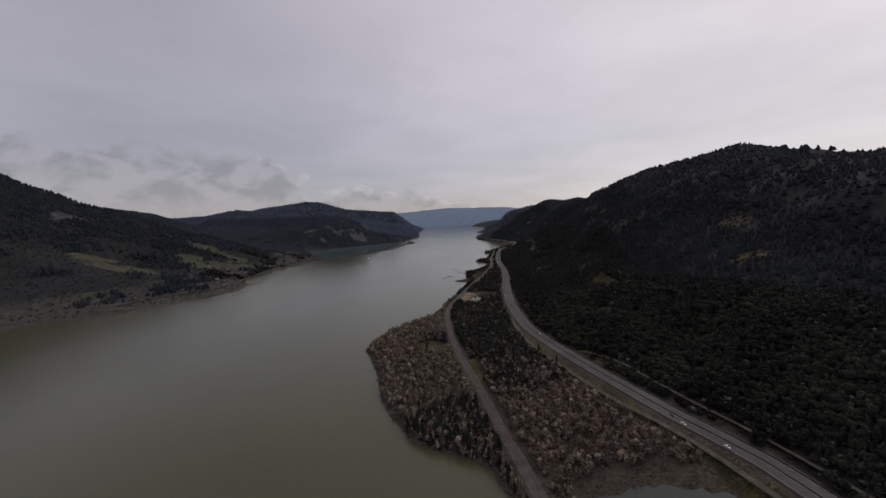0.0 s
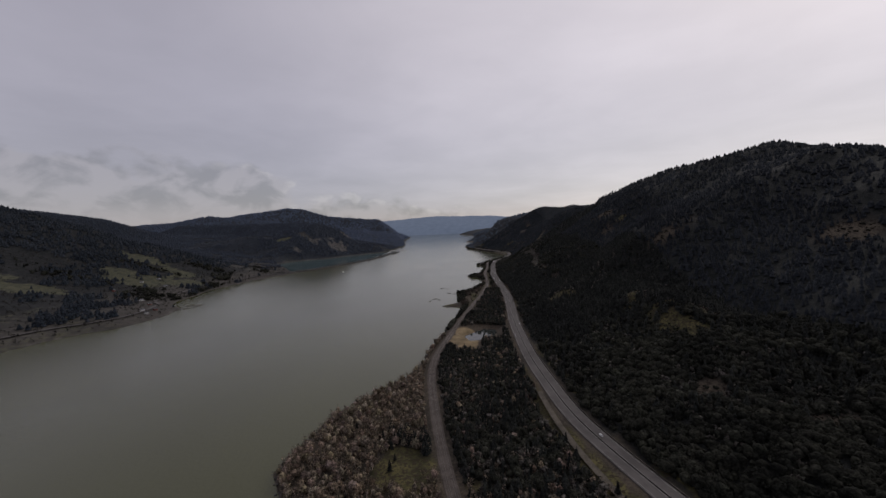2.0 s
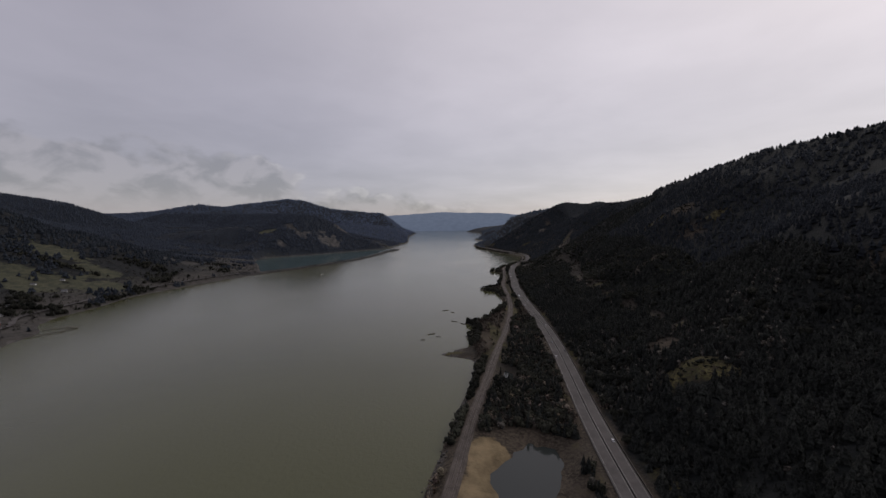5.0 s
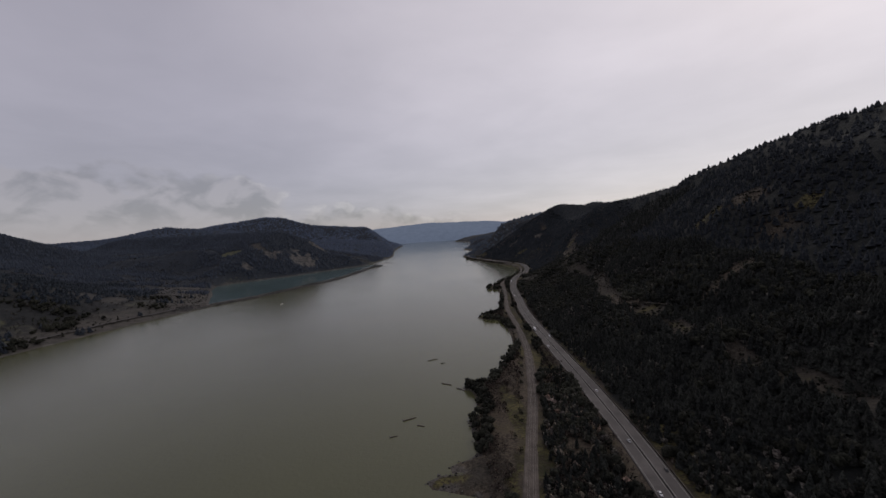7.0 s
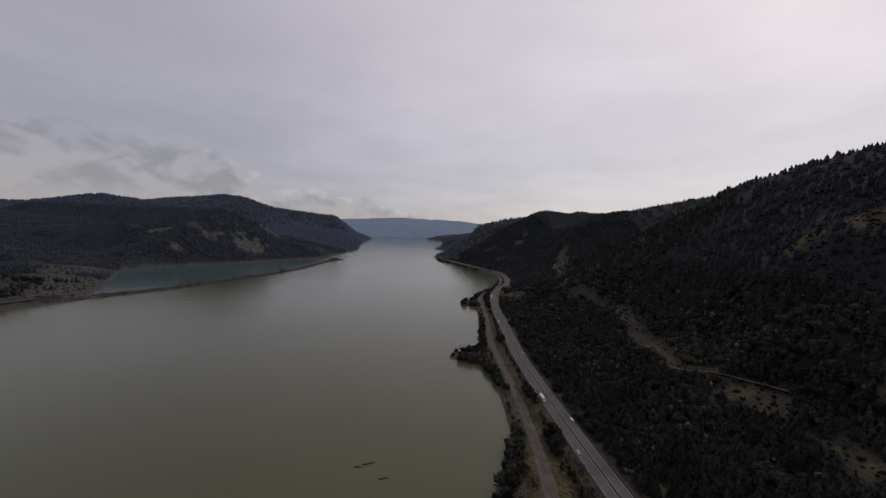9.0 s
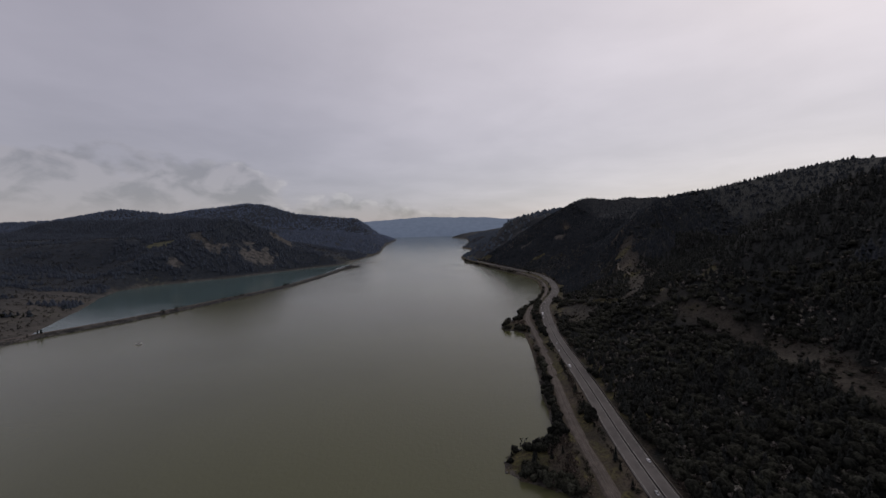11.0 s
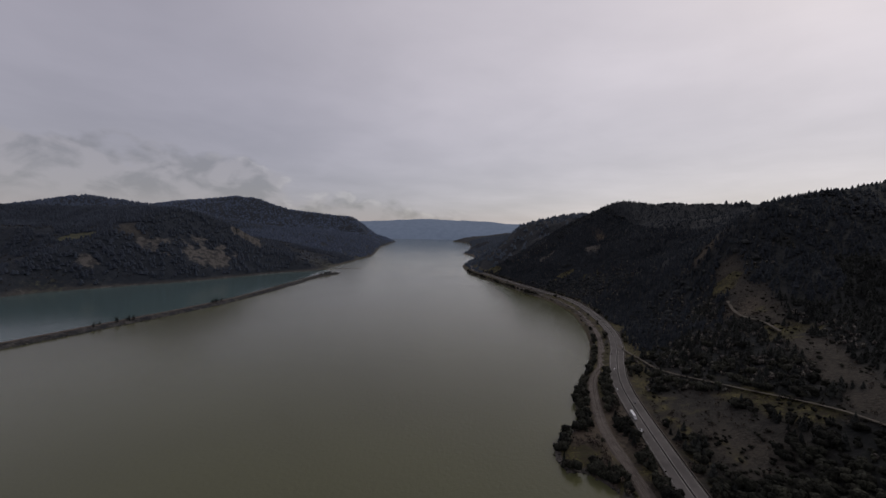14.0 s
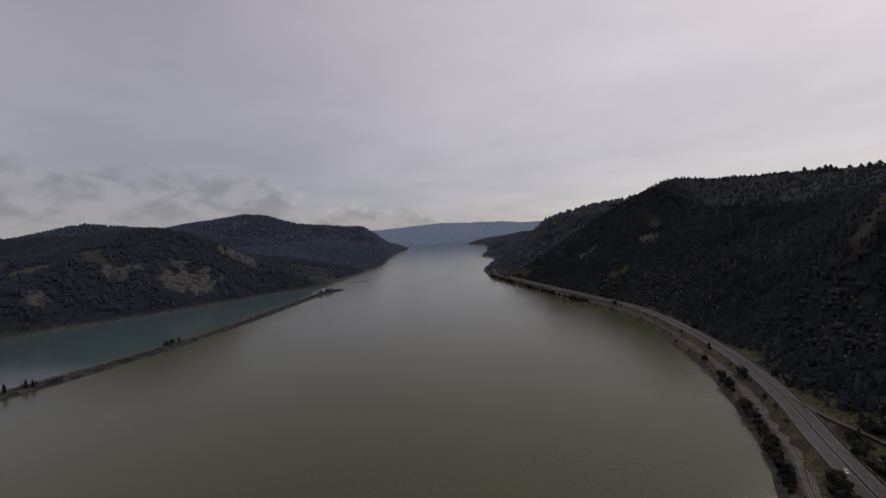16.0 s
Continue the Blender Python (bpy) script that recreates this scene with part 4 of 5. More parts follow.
p, d = chosen(a, open_ & island & (a["y"] < 300) & ((a["mix"] > 0.34) | (a["y"] + 14 * a["mix"] < 193 + 0.3 * a["x"]) & (a["dice"] > 0.45)))
scatter("dark_grove", FIRS, p, 1.2 + 2.4 * d, M_FIR, "dark firs scattered through the leafless thicket", "forest", seed=19)
a = spots(-20, 45, 125, 440, 36000, 24)
keep = (a["up"] < 0.5) & (a["clear"] < 0.42) & (a["road"] > np.where(a["y"] < 262, 7.6, 4.6)) & (a["rail"] > 2.6) & (a["shore"] > 0.7) & (a["wet"] < 0.05) & (a["sand"] < 0.22) & (a["x"] > rail_x(a["y"]))
dark = keep & (a["dice"] * 5 % 1 < np.clip((a["y"] + 70 * a["mix"] - 192) / 50, 0, 0.88))
kind = a["dice"] * 9 % 1 + 0.5 * fractal(a["x"], a["y"], 9, 3, 91)
p, d = chosen(a, dark & (kind < 0.50))
scatter("fir_grove", FIRS, p, 1.2 + 2.6 * d**1.8, M_FIR, "dark firs crowded on the lowland beside the railway", "forest", seed=5)
p, d = chosen(a, dark & (kind >= 0.50) & (kind < 0.78))
scatter("evergreen_grove", LOW[4:], p, 1.2 + 1.6 * d**1.5, M_OLIVE, "rounded dull olive trees crowded on the lowland", "woodland", seed=25)
p, d = chosen(a, dark & (kind >= 0.78) & (a["dice"] < 0.8))
scatter("leafless_grove", GREY_CROWNS, p, 1.2 + 1.6 * d, M_GREY_TWIGS, "leafless grey trees among the firs of the lowland", "woodland", seed=27)
p, d = chosen(a, keep & ~dark & (a["dice"] < 0.72))
scatter("lowland_wood", BARES + GREY_CROWNS, p, 1.7 + 2.2 * d, M_LOWLAND, "leafless brown trees crowded on the lowland", "woodland", seed=23, wide=0.72)
a = spots(-15, 125, 340, 1050, 140000, 26)
keep = (a["up"] < 0.5) & (a["road"] > 3.6) & (a["rail"] > 2.3) & (a["wet"] < 0.05)
p, d = chosen(a, keep & (a["clear"] < 0.5) & (a["rail"] > 3.5) & (a["shore"] > 0.6) & (a["dice"] > 0.25) & (a["mix"] > -0.45) & ((a["x"] > 2) | (a["y"] < 390) | (a["y"] > 405)))
scatter("riverside_scrub", SHRUBS + BARES, p, 0.8 + 1.5 * d**2, M_THICKET, "low red-brown scrub along the river bank", "scrub", seed=8)
p, d = chosen(a, keep & (a["shore"] > 0.2) & (a["shore"] < 3.2) & (a["clear"] < 0.6) & (a["dice"] > np.where((a["y"] > 388) & (a["y"] < 412), 0.9, np.where(a["x"] < rail_x(a["y"]) - 5, 0.6, 0.25)) + 0.4 * (a["y"] > 742) - 0.5 * a["mix"]))
scatter("shore_thicket", LOW[2:], p, 1.2 + 1.9 * d**2, M_OLIVE, "dark evergreen thicket along the edge of the water", "scrub", seed=28)
p, d = chosen(a, keep & (a["clear"] < 0.3) & (a["shore"] > 1) & (a["x"] > rail_x(a["y"])) & (a["mix"] > -0.05) & (a["dice"] > 0.45 + 0.4 * (a["y"] > 742)))
scatter("track_grove", LOW, p, 1.2 + 1.9 * d**2, M_OLIVE, "dark bushes and small firs between railway and highway", "scrub", seed=29)
# north side
a = spots(-760, -90, 250, 1250, 62000, 13)
open_ = (a["north"] > 0.5) & (a["clear"] < 0.5) & (a["shore"] > 3) & ((a["rock"] < 0.55) | (a["dice"] < 0.35) & (a["rock"] < 0.85))
fir = open_ & ((a["patch"] + 0.5 * a["mix"] > -0.10) | (a["h"] > 50)) & ((a["h"] > 12) | (a["mix"] > 0.2) | (a["y"] > 860))
beyond = a["y"] + 90 * a["mix"] > 760
p, d = chosen(a, fir & ~beyond)
scatter("near_north_forest", FIRS_RIDGE, p, 2.4 + 2.4 * d, M_FIR_NEAR_NORTH, "dark fir forest on the near hill across the river", "forest", seed=49, wide=1.4)
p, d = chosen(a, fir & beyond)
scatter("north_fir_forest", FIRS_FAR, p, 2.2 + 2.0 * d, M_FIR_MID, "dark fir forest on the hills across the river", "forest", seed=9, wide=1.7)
p, d = chosen(a, open_ & ~fir & (a["dice"] < 0.55))
scatter("north_leafless_wood", SHRUBS, p, 1.2 + 1.6 * d, M_WOOD_NORTH, "leafless brown woodland along the far shore", "woodland", seed=10)
# clusters of darker trees round the village and along the far shore
rng = np.random.RandomState(58)
c = []
for cx, cy, rx, ry, count in ((-247, 478, 16, 8, 70), (-259, 494, 10, 8, 40), (-238, 466, 10, 5, 25), (-221, 476, 2, 9, 16), (-222, 495, 2, 8, 14), (-227, 520, 3, 9, 30), (-231, 545, 5, 8, 30), (-240, 575, 9, 10, 60),
                              (-262, 598, 20, 8, 90), (-250, 690, 12, 10, 40), (-225, 640, 6, 8, 25), (-300, 555, 26, 3, 50), (-330, 500, 30, 8, 90)):
    c.append(np.column_stack([cx + rng.normal(size=count) * rx * 0.6, cy + rng.normal(size=count) * ry * 0.6]))
c = np.vstack(c)
c = c[(lookup(SHORE, c[:, 0], c[:, 1]) > 0.8) & (lookup(NORTH * 1.0, c[:, 0], c[:, 1]) > 0.9)]
scatter("village_grove", LOW, np.column_stack([c, lookup(H, c[:, 0], c[:, 1]) - 0.1]), 1.8 + 2.2 * rng.rand(len(c)), M_OLIVE, "dark tree clusters among the houses across the river", "woodland", seed=59)
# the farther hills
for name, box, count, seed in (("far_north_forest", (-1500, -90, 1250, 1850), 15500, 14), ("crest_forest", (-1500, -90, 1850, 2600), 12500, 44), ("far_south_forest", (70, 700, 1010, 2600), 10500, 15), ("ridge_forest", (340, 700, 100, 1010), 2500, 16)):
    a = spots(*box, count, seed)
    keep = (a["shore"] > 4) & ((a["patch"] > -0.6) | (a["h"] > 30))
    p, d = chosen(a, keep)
    scatter(name, FIRS_FAR, p, 3.4 + 2.6 * d, {"far_north_forest": M_FIR_CREST, "crest_forest": M_FIR_HILL, "far_south_forest": M_FIR_FAR, "ridge_forest": M_FIR_UPPER}[name], "dark forest on the distant hills, tinted by blue haze", "forest", seed=seed, wide=2.2)


# ---------------------------------------------------------------- shared shapes for the things
def box_bm(sx, sy, sz, z0=0.0, bevel=0.0, at=(0, 0)):
    bm = bmesh.new()
    bmesh.ops.create_cube(bm, size=1.0)
    for v in bm.verts:
        v.co = Vector((at[0] + v.co.x * sx, at[1] + v.co.y * sy, z0 + (v.co.z + 0.5) * sz))
    if bevel:
        bmesh.ops.bevel(bm, geom=bm.edges[:], offset=bevel, segments=2, affect="EDGES", profile=0.6)
    return bm


def rod_bm(a, b, r0, r1, sides=7):
    """A tapered rod from a to b."""
    bm = bmesh.new()
    a, b = Vector(a), Vector(b)
    d = (b - a)
    bmesh.ops.create_cone(bm, cap_ends=True, segments=sides, radius1=r0, radius2=r1, depth=d.length)
    m = Matrix.Translation((a + b) / 2) @ d.to_track_quat("Z", "Y").to_matrix().to_4x4()
    bmesh.ops.transform(bm, matrix=m, verts=bm.verts)
    return bm


def profile_bm(points, width, bevel=0.02):
    """A side outline (along x, up z) given a width in y, with rounded edges."""
    bm = bmesh.new()
    f = bm.faces.new([bm.verts.new((x, -width / 2, z)) for x, z in points])
    out = bmesh.ops.extrude_face_region(bm, geom=[f])
    for v in out["geom"]:
        if isinstance(v, bmesh.types.BMVert):
            v.co.y = width / 2
    bmesh.ops.recalc_face_normals(bm, faces=bm.faces)
    if bevel:
        bmesh.ops.bevel(bm, geom=bm.edges[:], offset=bevel, segments=2, affect="EDGES")
    return bm


def joined(*bms):
    out = bmesh.new()
    for b in bms:
        me = bpy.data.meshes.new("tmp")
        b.to_mesh(me)
        b.free()
        out.from_mesh(me)
        bpy.data.meshes.remove(me)
    return out


def empty(name, m=None):
    ob = new(name)
    ob.empty_display_size = 0.5
    if m is not None:
        ob.matrix_basis = m
    return ob


def ground_z(x, y):
    return float(lookup(H, np.array([x]), np.array([y]))[0])


def draped(line, half, mat, name, lift=0.3, step=2.0):
    """A narrow track laid on the ground."""
    p = chain(line, step)
    t = np.gradient(p, axis=0)
    t /= np.hypot(t[:, 0], t[:, 1])[:, None]
    s = np.stack([t[:, 1], -t[:, 0]], 1)
    rows = [p + s * o for o in (-half, 0, half)]
    z = np.max([lookup(H, r[:, 0], r[:, 1]) for r in rows], 0) + lift
    z = np.convolve(np.pad(z, 2, "edge"), np.ones(5) / 5, "valid") + 0.1
    v = np.stack([np.column_stack([r, z - (0.0 if i == 1 else 0.03)]) for i, r in enumerate(rows)], 1)
    n, k = v.shape[:2]
    q = np.arange(n - 1)[:, None] * k + np.arange(k - 1)
    return place(name, mesh_from(name, v.reshape(-1, 3), np.stack([q, q + 1, q + k + 1, q + k], -1).reshape(-1, 4), mat, True))


for name, half, label, category in (("side_road", 0.7, "pale gravel side road below the highway bank", "side road"), ("service_road", 0.45, "worn dirt service road above the highway", "dirt road"),
                                    ("hill_track", 0.5, "pale grassy track along the edge of the slope", "track"), ("slope_track", 0.4, "pale dirt track crossing the wooded slope", "track"),
                                    ("high_track", 0.6, "pale dirt track high on the wooded slope", "track")):
    tagged(draped(TRACKS[name], half, M_TRACK, name), label, category, kind="structure")
tagged(draped([(-236, 345), (-226, 372), (-208, 394), (-205, 415), (-214, 442), (-229, 462), (-232, 495), (-238, 529), (-231, 557), (-223, 590), (-213, 620), (-206, 640)], 1.3, M_ASPHALT, "shore_road"),
       "grey road along the far shore to the causeway", "road", kind="structure")


# ---------------------------------------------------------------- vehicles on the highway
def road_spot(y, lane):
    """A pose on the highway at that y, lane metres to the right of its middle, heading up the river."""
    i = int(np.argmin(np.abs(fine_road[:, 1] - y)))
    t = fine_road[min(i + 1, len(fine_road) - 1)] - fine_road[i - 1]
    t = t / np.hypot(*t)
    p = fine_road[i] + np.array((t[1], -t[0])) * lane
    return Matrix.Translation((p[0], p[1], ROAD_Z + 0.035)) @ Matrix.Rotation(math.atan2(t[1], t[0]) + (0 if lane > 0 else math.pi), 4, "Z")


def add_wheels(thing, xs, half, r):
    for x in xs:
        for s in (-1, 1):
            part("wheel", rod_bm((x, s * (half - 0.07), r), (x, s * half, r), r, r, 12), M_TYRE, thing, "black rubber wheel")


def make_car(m, paint, label):
    car = empty("car", m)
    part("body", profile_bm([(-0.56, 0.07), (-0.58, 0.17), (-0.54, 0.24), (-0.20, 0.25), (0.26, 0.245), (0.52, 0.20), (0.58, 0.15), (0.57, 0.07)], 0.46, 0.025), paint, car)
    part("cabin", profile_bm([(-0.46, 0.235), (-0.34, 0.345), (-0.26, 0.36), (0.06, 0.36), (0.14, 0.34), (0.32, 0.235)], 0.40, 0.02), M_GLASS, car, "dark tinted windows")
    part("roof", profile_bm([(-0.33, 0.345), (-0.31, 0.368), (0.08, 0.368), (0.11, 0.345)], 0.36, 0.008), paint, car)
    for s in (-1, 1):
        part("headlight", box_bm(0.03, 0.09, 0.04, 0.15, 0.006, (0.575, s * 0.16)), M_GLASS, car)
    add_wheels(car, (-0.36, 0.36), 0.235, 0.085)
    return tagged(car, label, "car", "vehicles on the highway")


def make_lorry(m, length, label):
    lorry = empty("lorry", m)
    part("trailer", box_bm(length, 0.62, 0.66, 0.24, 0.02, (-length / 2 + 0.3, 0)), M_CAR_WHITE, lorry, "white box trailer")
    part("cab", profile_bm([(0.38, 0.14), (0.38, 0.80), (0.62, 0.82), (0.78, 0.62), (1.06, 0.52), (1.10, 0.16)], 0.56, 0.025), M_CAR_WHITE, lorry)
    part("windscreen", profile_bm([(0.64, 0.64), (0.66, 0.79), (0.80, 0.62), (0.78, 0.60)], 0.50, 0.004), M_GLASS, lorry, "dark windscreen")
    part("chassis", box_bm(length + 0.7, 0.34, 0.10, 0.13, 0.01, (-length / 2 + 0.7, 0)), M_STEEL, lorry)
    add_wheels(lorry, (0.92, 0.45, -length + 0.75, -length + 1.0), 0.30, 0.115)
    return tagged(lorry, label, "lorry", "vehicles on the highway")


CARS = [(165, -1.9, 0), (175, -1.9, 0), (178, -0.9, 1), (241, 1.0, 0), (318, -1.9, 0), (338, 1.9, 0), (386, -1.9, 0), (402, -0.9, 2), (393, 1.9, 1), (426, 1.0, 0), (466, -1.9, 0), (522, -0.9, 2),
        (530, 1.9, 0), (598, -1.9, 0), (606, -1.0, 2), (648, -1.9, 0), (672, -1.9, 0), (690, -1.0, 0), (664, 0.9, 1), (723, 1.9, 2), (714, 1.9, 1), (705, -1.9, 1)]
for y, lane, kind in CARS:
    make_car(road_spot(y, lane), (M_CAR_WHITE, M_CAR_DARK, M_CAR_GREY)[kind], ("small white car driving on the highway", "small black car driving on the highway", "small silver-grey car driving on the highway")[kind])
make_lorry(road_spot(490, -1.8), 3.0, "white articulated lorry with a box trailer on the highway")
make_lorry(road_spot(655, -1.7), 3.2, "white lorry with a long box trailer on the highway")
van = empty("van", road_spot(479, 1.9))
part("body", profile_bm([(-0.75, 0.09), (-0.76, 0.52), (0.42, 0.54), (0.58, 0.36), (0.78, 0.30), (0.80, 0.10)], 0.52, 0.03), M_CAR_WHITE, van)
part("windscreen", profile_bm([(0.43, 0.40), (0.44, 0.52), (0.57, 0.37), (0.55, 0.35)], 0.46, 0.004), M_GLASS, van)
add_wheels(van, (-0.48, 0.5), 0.265, 0.10)
tagged(van, "plain white delivery van on the highway", "van", "vehicles on the highway")
van2 = copy_thing(van, road_spot(580, -1.8))

# ---------------------------------------------------------------- single trees
def make_fir(shape_seed, tall=1.0):
    """A fir: a tapered trunk and a crown of drooping boughs in ragged tiers."""
    rng = np.random.RandomState(shape_seed)
    tree = empty("fir_tree")
    part("trunk", rod_bm((0, 0, -0.3), (0, 0, 2.7 * tall), 0.09, 0.015), M_BARK, tree, "brown tapered trunk")
    v, f = [], []
    tiers = 11
    for i in range(tiers):
        z = 0.35 + 2.55 * tall * i / tiers
        r = 0.72 * (1 - i / tiers) ** 0.8 + 0.06
        n = 9 if i < 8 else 6
        for s in range(n):
            a = 2 * math.pi * (s + rng.uniform(-.3, .3)) / n + i
            q = r * rng.uniform(0.6, 1.12)
            c, t = math.cos(a), math.sin(a)
            w = 0.16 * (1 - 0.6 * i / tiers) * rng.uniform(0.8, 1.3)
            k = len(v)
            up = 0.30 * tall
            v += [(0, 0, z + up), (q * 0.6 * c - w * t, q * 0.6 * t + w * c, z + 0.08), (q * c, q * t, z - rng.uniform(.02, .14)), (q * 0.6 * c + w * t, q * 0.6 * t - w * c, z + 0.08)]
            f += [(k, k + 1, k + 2), (k, k + 2, k + 3)]
    k = len(v)
    v += [(0, 0, 3.1 * tall), (0.05, 0.03, 2.6 * tall), (-0.05, 0.03, 2.6 * tall), (0, -0.06, 2.6 * tall)]
    f += [(k, k + 1, k + 2), (k, k + 2, k + 3), (k, k + 3, k + 1)]
    crown = place("crown", mesh_from("crown", v, f, M_FIR), tree)
    tagged(crown, "dark green needle crown")
    return tagged(tree, "dark green fir tree standing by the water", "tree", "single firs")


def make_bare_tree(shape_seed):
    """A leafless broad tree: trunk, a few limbs and a crown of fine twigs."""
    rng = np.random.RandomState(shape_seed)
    tree = empty("alder_tree")
    part("trunk", rod_bm((0, 0, -0.2), (0.03, 0.02, 1.1), 0.07, 0.04), M_BARK, tree, "grey-brown trunk")
    for i in range(5):
        a = 2 * math.pi * i / 5 + rng.uniform(-.3, .3)
        part("limb", rod_bm((0.02, 0.01, 0.5 + 0.1 * i), (0.5 * math.cos(a), 0.5 * math.sin(a), 1.2 + 0.12 * i), 0.035, 0.01, 5), M_BARK, tree)
    v, f = clump_shape(150, shape_seed, 0.25, 0.36, 0.075)
    tagged(place("crown", mesh_from("crown", v * 2.1, f, M_BARE), tree), "crown of bare brown twigs")
    return tagged(tree, "leafless brown alder tree on the bank", "tree", "single alders")


def planted(makers, places, seed):
    rng = np.random.RandomState(seed)
    kinds = [m() for m in makers]
    used = set()
    for x, y in places:
        i = rng.randint(len(kinds))
        s = rng.uniform(0.6, 1.15)
        m = Matrix.Translation((x, y, ground_z(x, y) - 0.05)) @ Matrix.Rotation(rng.uniform(0, 6.28), 4, "Z") @ Matrix.Scale(s, 4)
        if i in used:
            t = copy_thing(kinds[i], Matrix.Identity(4))
        else:
            t = kinds[i]
            used.add(i)
        t.matrix_basis = m
    for i, k in enumerate(kinds):
        if i not in used:
            for o in (*k.children_recursive, k):
                bpy.data.objects.remove(o)


rng = np.random.RandomState(31)
# firs on the causeway, on the spits, and between the railway and the highway
fir_spots = [(45, 646), (46, 649), (44, 641.5), (48, 651), (47, 648), (26, 535), (27, 537), (30, 536), (33, 538)]
for cx, cy, count in ((-188, 660, 3), (-160, 712, 4), (-156, 722, 3), (-136, 754, 4), (-130, 768, 6), (-133, 760, 2), (-115, 817, 9), (-112, 822, 5), (-104, 890, 3), (-102, 903, 3), (-96, 945, 3), (-92, 985, 8), (-90, 996, 12), (-88, 1003, 10)):
    for _ in range(count):
        along = dike_line[int(np.argmin(np.hypot(*(dike_line - (cx, cy)).T)))]
        fir_spots.append((along[0] + rng.uniform(-1.6, 1.6), cy + (along[1] - cy) * 0.3 + rng.uniform(-3, 3)))
for y in np.arange(215, 700, 2.6):
    rx, hx = float(rail_x(y)), float(np.interp(y, [p[1] for p in HIGHWAY], [p[0] for p in HIGHWAY]))
    if hx - rx > 10 and not (305 < y < 348):
        fir_spots.append((rx + 3.4 + rng.rand() * (hx - rx - 9), y + rng.uniform(-1, 1)))
    elif hx - rx > 7.5 and not (290 < y < 352) and rng.rand() < 0.5:
        fir_spots.append((rx + 3.2 + rng.rand() * 0.6, y))
for y in np.arange(150, 262, 3.3):
    if rng.rand() < 0.7:
        fir_spots.append((float(rail_x(y)) - rng.uniform(4, 26), y))
fir_spots = [(x, y) for x, y in fir_spots if ground_z(x, y) > 0.25]
planted([lambda s=s: make_fir(s, 0.8 + 0.12 * (s % 4)) for s in range(6)], fir_spots, 5)
bare_spots = []
for y in np.arange(160, 1000, 3.2):
    rx = float(rail_x(y))
    if y < 300:
        bare_spots.append((rx - rng.uniform(3.4, 24), y))
        bare_spots.append((rx + rng.uniform(3.4, 18), y))
    elif rng.rand() < 0.55:
        bare_spots.append((rx - rng.uniform(2.8, 4.6), y))
bare_spots = [(x, y) for x, y in bare_spots if ground_z(x, y) > 0.2 and float(lookup(ROAD, np.array([x]), np.array([y]))[0]) > 5.0 and float(lookup(RAIL, np.array([x]), np.array([y]))[0]) > 2.6]
planted([lambda s=s: make_bare_tree(s) for s in range(80, 85)], bare_spots, 6)


def make_bush(shape_seed):
    """A rounded evergreen bush: short stems and a lumpy leafy crown."""
    bush = empty("bush")
    part("stem", joined(rod_bm((0, 0, -0.2), (0.1, 0.05, 0.6), 0.05, 0.02, 5), rod_bm((0, 0, -0.2), (-0.12, 0.06, 0.5), 0.04, 0.02, 5)), M_BARK, bush)
    v, f = clump_shape(190, shape_seed, 0.05, 0.55, 0.12)
    place("crown", mesh_from("crown", v * 1.5, f, M_SCRUB), bush)
    return tagged(bush, "dark rounded evergreen bush beside the railway", "bush", "bushes by the track")


bush_spots = []
for y in np.arange(385, 960, 2.0):
    rx, hx = float(rail_x(y)), float(np.interp(y, [p[1] for p in HIGHWAY], [p[0] for p in HIGHWAY]))
    if y > 742 and rng.rand() < 0.75:
        continue
    if rng.rand() < 0.75 and hx - rx > 4.5:
        bush_spots.append((rx + (hx - rx) * 0.47 + rng.uniform(-0.7, 0.7), y))
    if rng.rand() < 0.5:
        bush_spots.append((rx - rng.uniform(2.2, 4.0), y))
bush_spots = [(x, y) for x, y in bush_spots if ground_z(x, y) > 0.1 and float(lookup(ROAD, np.array([x]), np.array([y]))[0]) > 3.2]
planted([lambda s=s: make_bush(s) for s in range(90, 95)], bush_spots, 8)


# ---------------------------------------------------------------- the landing and houses across the river
def make_house(x, y, turn, sx, sy, wall, label):
    z = min(ground_z(x + dx, y + dy) for dx in (-sx / 2, sx / 2) for dy in (-sy / 2, sy / 2))
    house = empty("house", pose(x, y, z, 0, 0, turn) @ Matrix.Scale(0.7, 4))
    part("wall", box_bm(sx, sy, 2.0, -0.3, 0.02), wall, house)
    roof = bmesh.new()
    h, o = sy * 0.36, 0.22
    pts = [(-sx / 2 - o, -sy / 2 - o, 1.62), (sx / 2 + o, -sy / 2 - o, 1.62), (sx / 2 + o, 0, 1.75 + h), (-sx / 2 - o, 0, 1.75 + h), (-sx / 2 - o, sy / 2 + o, 1.62), (sx / 2 + o, sy / 2 + o, 1.62)]
    vs = [roof.verts.new(p) for p in pts]
    for q in ((0, 1, 2, 3), (3, 2, 5, 4), (0, 3, 4), (1, 5, 2), (0, 4, 5, 1)):
        roof.faces.new([vs[i] for i in q])
    bmesh.ops.recalc_face_normals(roof, faces=roof.faces)
    part("roof", roof, M_ROOF, house, "pitched grey roof")
    for i in (-1, 1):
        part("window", box_bm(0.5, 0.06, 0.5, 0.7, 0, (i * sx * 0.27, -sy / 2 - 0.01)), M_GLASS, house)
    part("door", box_bm(0.42, 0.06, 1.0, 0.0, 0, (0, -sy / 2 - 0.01)), M_WOOD, house)
    part("chimney", box_bm(0.3, 0.3, 0.9, 1.7 + h * 0.6, 0.02, (sx * 0.3, sy * 0.1)), M_CONCRETE, house)
    return tagged(house, label, "house", "houses across the river")


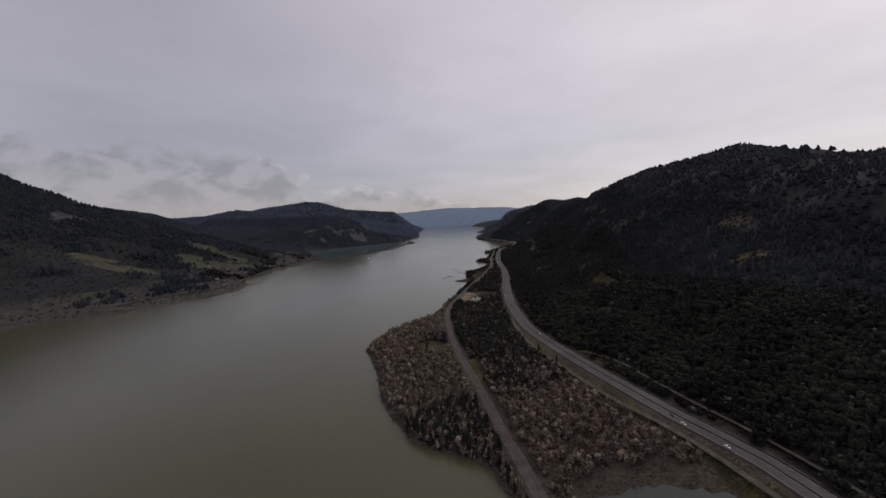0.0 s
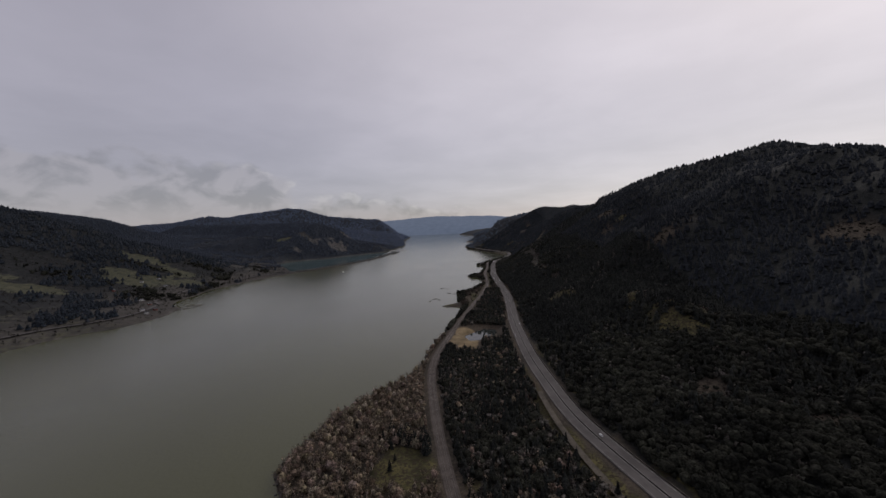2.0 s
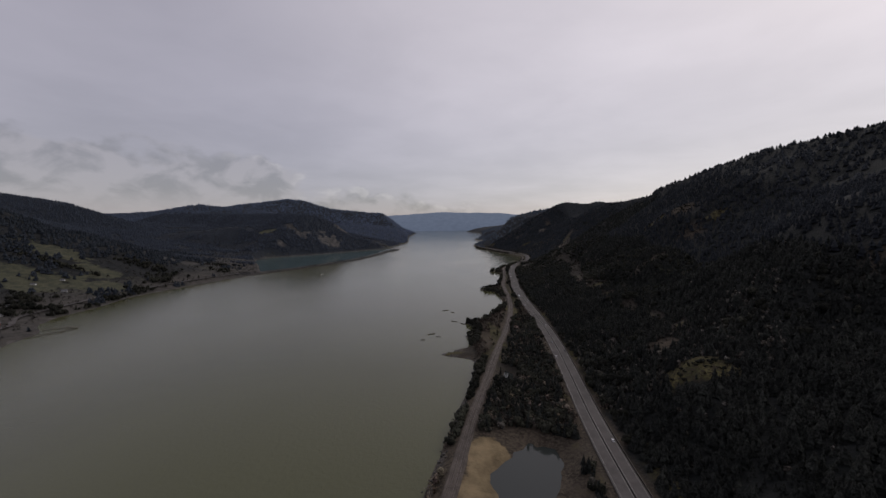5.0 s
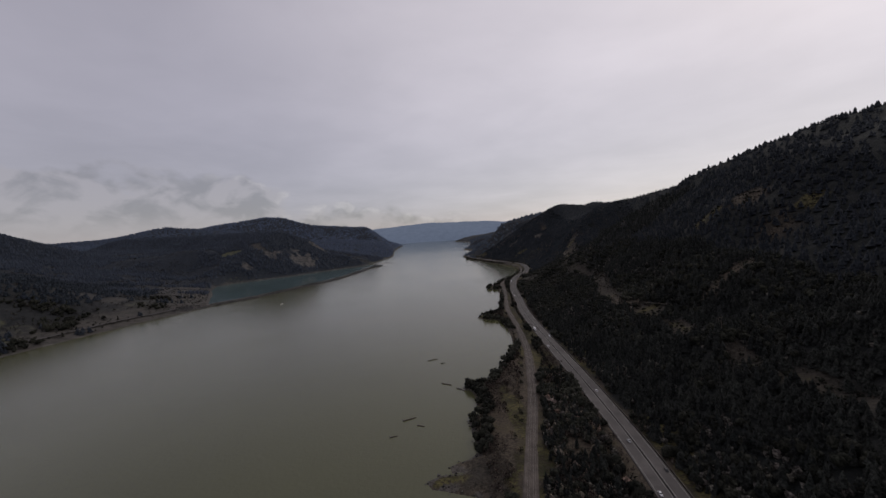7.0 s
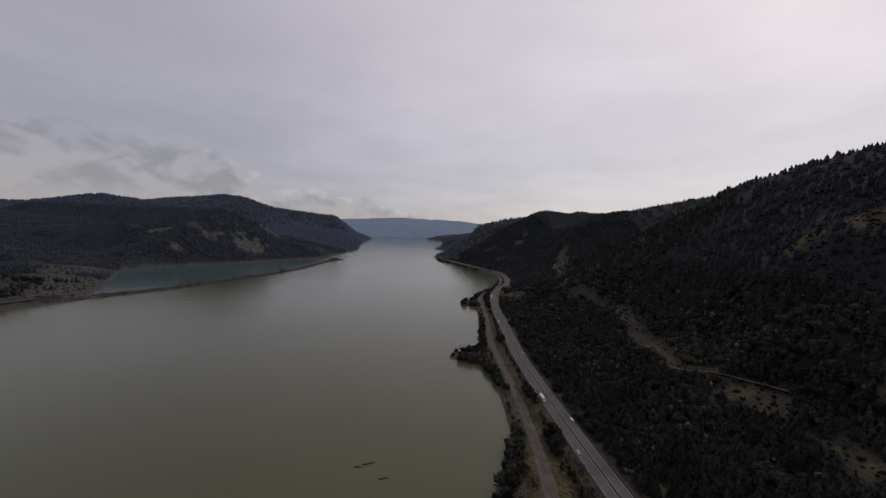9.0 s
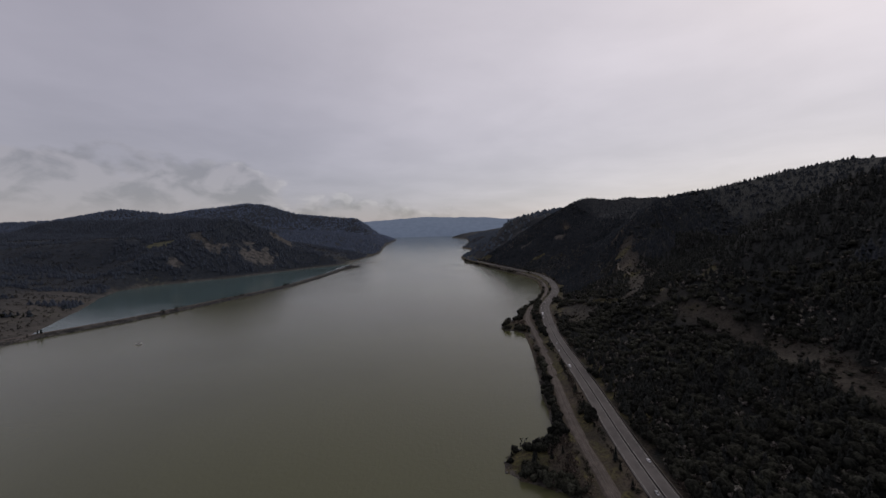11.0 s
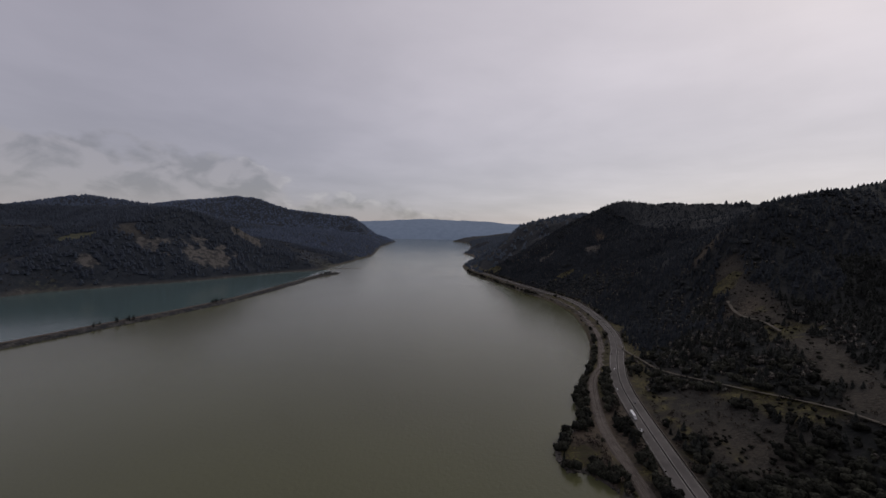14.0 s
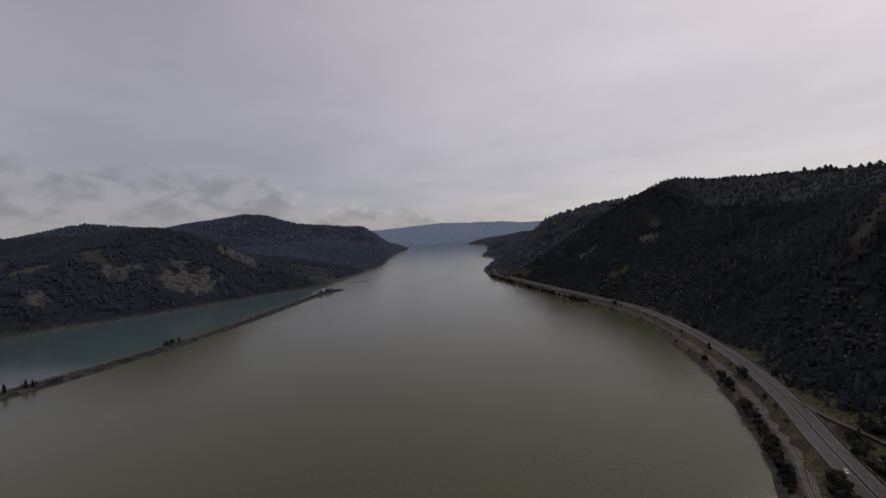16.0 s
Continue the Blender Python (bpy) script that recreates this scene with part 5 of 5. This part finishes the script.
for x, y, turn, sx, sy, wall, label in ((-251, 476, 70, 3.6, 2.4, M_WHITE, "white house with a grey roof above the far shore"), (-259, 517, 40, 4.2, 2.6, M_WHITE, "white house with a grey roof in the meadow"),
                                        (-203, 424, 60, 3.0, 2.0, M_RED, "red waterside shed with a grey roof"), (-207, 418, 60, 3.4, 2.2, M_WHITE, "white boathouse by the landing"),
                                        (-200, 412, 50, 3.0, 2.0, M_WHITE, "white boathouse by the landing"), (-281, 519, 20, 3.6, 2.4, M_WHITE, "white farmhouse with a grey roof among trees"),
                                        (-278, 484, 110, 4.0, 2.6, M_RED, "red barn with a grey roof among trees"), (-238, 460, 80, 4.0, 2.5, M_WHITE, "white house with a grey roof beside the shore road"),
                                        (-277, 535, 15, 3.2, 2.2, M_WHITE, "white cottage with a grey roof in the meadow"), (-222, 445, 70, 3.0, 2.0, M_RED, "small red barn beside the shore road")):
    make_house(x, y, turn, sx, sy, wall, label)

dock = empty("dock")
dock_line = [(-198, 424), (-192, 432), (-187, 441), (-186, 447), (-192, 448), (-199, 443)]
for (ax, ay), (bx, by) in zip(dock_line, dock_line[1:]):
    d = math.hypot(bx - ax, by - ay)
    ob = part("walkway", box_bm(d, 0.7, 0.12, 0.30, 0.01), M_WOOD, dock)
    ob.matrix_basis = pose((ax + bx) / 2, (ay + by) / 2, 0, 0, 0, math.degrees(math.atan2(by - ay, bx - ax)))
    for u in (0.05, 0.5, 0.95):
        part("piling", rod_bm((ax + (bx - ax) * u, ay + (by - ay) * u, -2.0), (ax + (bx - ax) * u, ay + (by - ay) * u, 0.95), 0.14, 0.12), M_WOOD, dock)
tagged(dock, "weathered wooden dock walkways on pilings at the landing", "dock")
boom = empty("log_boom")
for i, (x, y) in enumerate(((-106, 1062), (-98, 1070), (-89, 1076), (-80, 1080), (-71, 1079), (-66, 1072))):
    ob = part("boom_log", rod_bm((-4.4, 0, 0.1), (4.4, 0, 0.1), 0.32, 0.26, 8), M_WOOD, boom)
    ob.matrix_basis = pose(x, y, 0, 0, 0, (38, 35, 24, 12, -18, -70)[i])
tagged(boom, "chain of floating grey logs beyond the causeway", "log boom")
boat = empty("motorboat", pose(-126, 642, 0.02, 0, 0, 15))
part("hull", profile_bm([(-1.0, 0.0), (-1.05, 0.34), (1.1, 0.42), (1.35, 0.40), (0.9, 0.0)], 0.8, 0.06), M_WHITE, boat, "white hull")
part("cabin", profile_bm([(-0.3, 0.36), (-0.25, 0.72), (0.35, 0.70), (0.6, 0.40)], 0.56, 0.04), M_GLASS, boat)
tagged(boat, "small white motorboat on the river", "boat")


# ---------------------------------------------------------------- driftwood, pole structure, stones
def make_log(x, y, turn, length, r):
    log = empty("driftwood_log", pose(x, y, 0.06, 0, 0, turn))
    part("stem", rod_bm((-length / 2, 0, 0), (length / 2, 0.1, 0.02), r, r * 0.6, 8), M_WOOD, log)
    for i, (u, s) in enumerate(((-0.42, 1), (-0.34, -1), (0.2, 1))):
        part("snag", rod_bm((u * length, 0, 0), (u * length - 0.25, s * 0.5, 0.22), r * 0.45, r * 0.15, 5), M_WOOD, log)
    return tagged(log, "dark waterlogged driftwood log in the shallows", "driftwood", "driftwood logs")


for x, y, turn, length, r in ((-14, 425, 20, 3.6, 0.22), (-11, 421, -30, 2.0, 0.16), (-17.5, 417, 10, 1.8, 0.15), (-3, 466, 5, 1.8, 0.15), (-3, 446, -35, 3.4, 0.2), (1, 441, -50, 3.2, 0.2), (-6, 471, 12, 2.6, 0.18), (-8, 470, -20, 1.4, 0.14)):
    make_log(x, y, turn, length, r)
pole = empty("pylon", pose(60.5, 296, ground_z(60.5, 296), 0, 0, 25))
for s in (-0.55, 0.55):
    part("post", rod_bm((s, 0, -0.5), (s, 0, 4.6), 0.09, 0.06, 8), M_WOOD, pole)
part("crossarm", box_bm(2.3, 0.12, 0.14, 4.1, 0.01), M_WOOD, pole)
for s in (-1.05, 0, 1.05):
    part("insulator", rod_bm((s, 0, 3.75), (s, 0, 4.1), 0.05, 0.05, 6), M_GLASS, pole)
tagged(pole, "two-legged weathered wooden power pylon on a grassy knoll", "pylon", "pylons")
copy_thing(pole, pose(70, 424, ground_z(70, 424), 0, 0, 15))

rng = np.random.RandomState(77)
corner = np.array([(-1, -1, -1), (1, -1, -1), (1, 1, -1), (-1, 1, -1), (-.7, -.6, .8), (.7, -.7, .7), (.6, .7, .9), (-.7, .6, .6)])
tri = np.array([(0, 2, 1), (0, 3, 2), (0, 1, 5), (0, 5, 4), (1, 2, 6), (1, 6, 5), (2, 3, 7), (2, 7, 6), (3, 0, 4), (3, 4, 7), (4, 5, 6), (4, 6, 7)])
a = spots(-52, 125, 130, 1050, 110000, 51)
bank = (np.abs(a["shore"]) < 1.0) & (a["h"] > -0.4)
p = np.column_stack([a["x"], a["y"], a["h"]])[bank]
b = spots(-215, -80, 636, 1014, 60000, 52)
side = lookup(DK, b["x"], b["y"])
p = np.vstack([p, np.column_stack([b["x"], b["y"], b["h"]])[(side > 1.7) & (side < 6) & (b["h"] > -0.5)]])
v = (corner[None] * rng.uniform(0.12, 0.34, (len(p), 1, 1)) * rng.uniform(0.7, 1.3, (len(p), 8, 3)) + p[:, None]).reshape(-1, 3)
tagged(place("riprap", mesh_from("riprap", v, (tri[None] + np.arange(len(p))[:, None, None] * 8).reshape(-1, 3), M_STONE)), "grey-brown stones along the banks and the causeway", "riprap", kind="stuff")
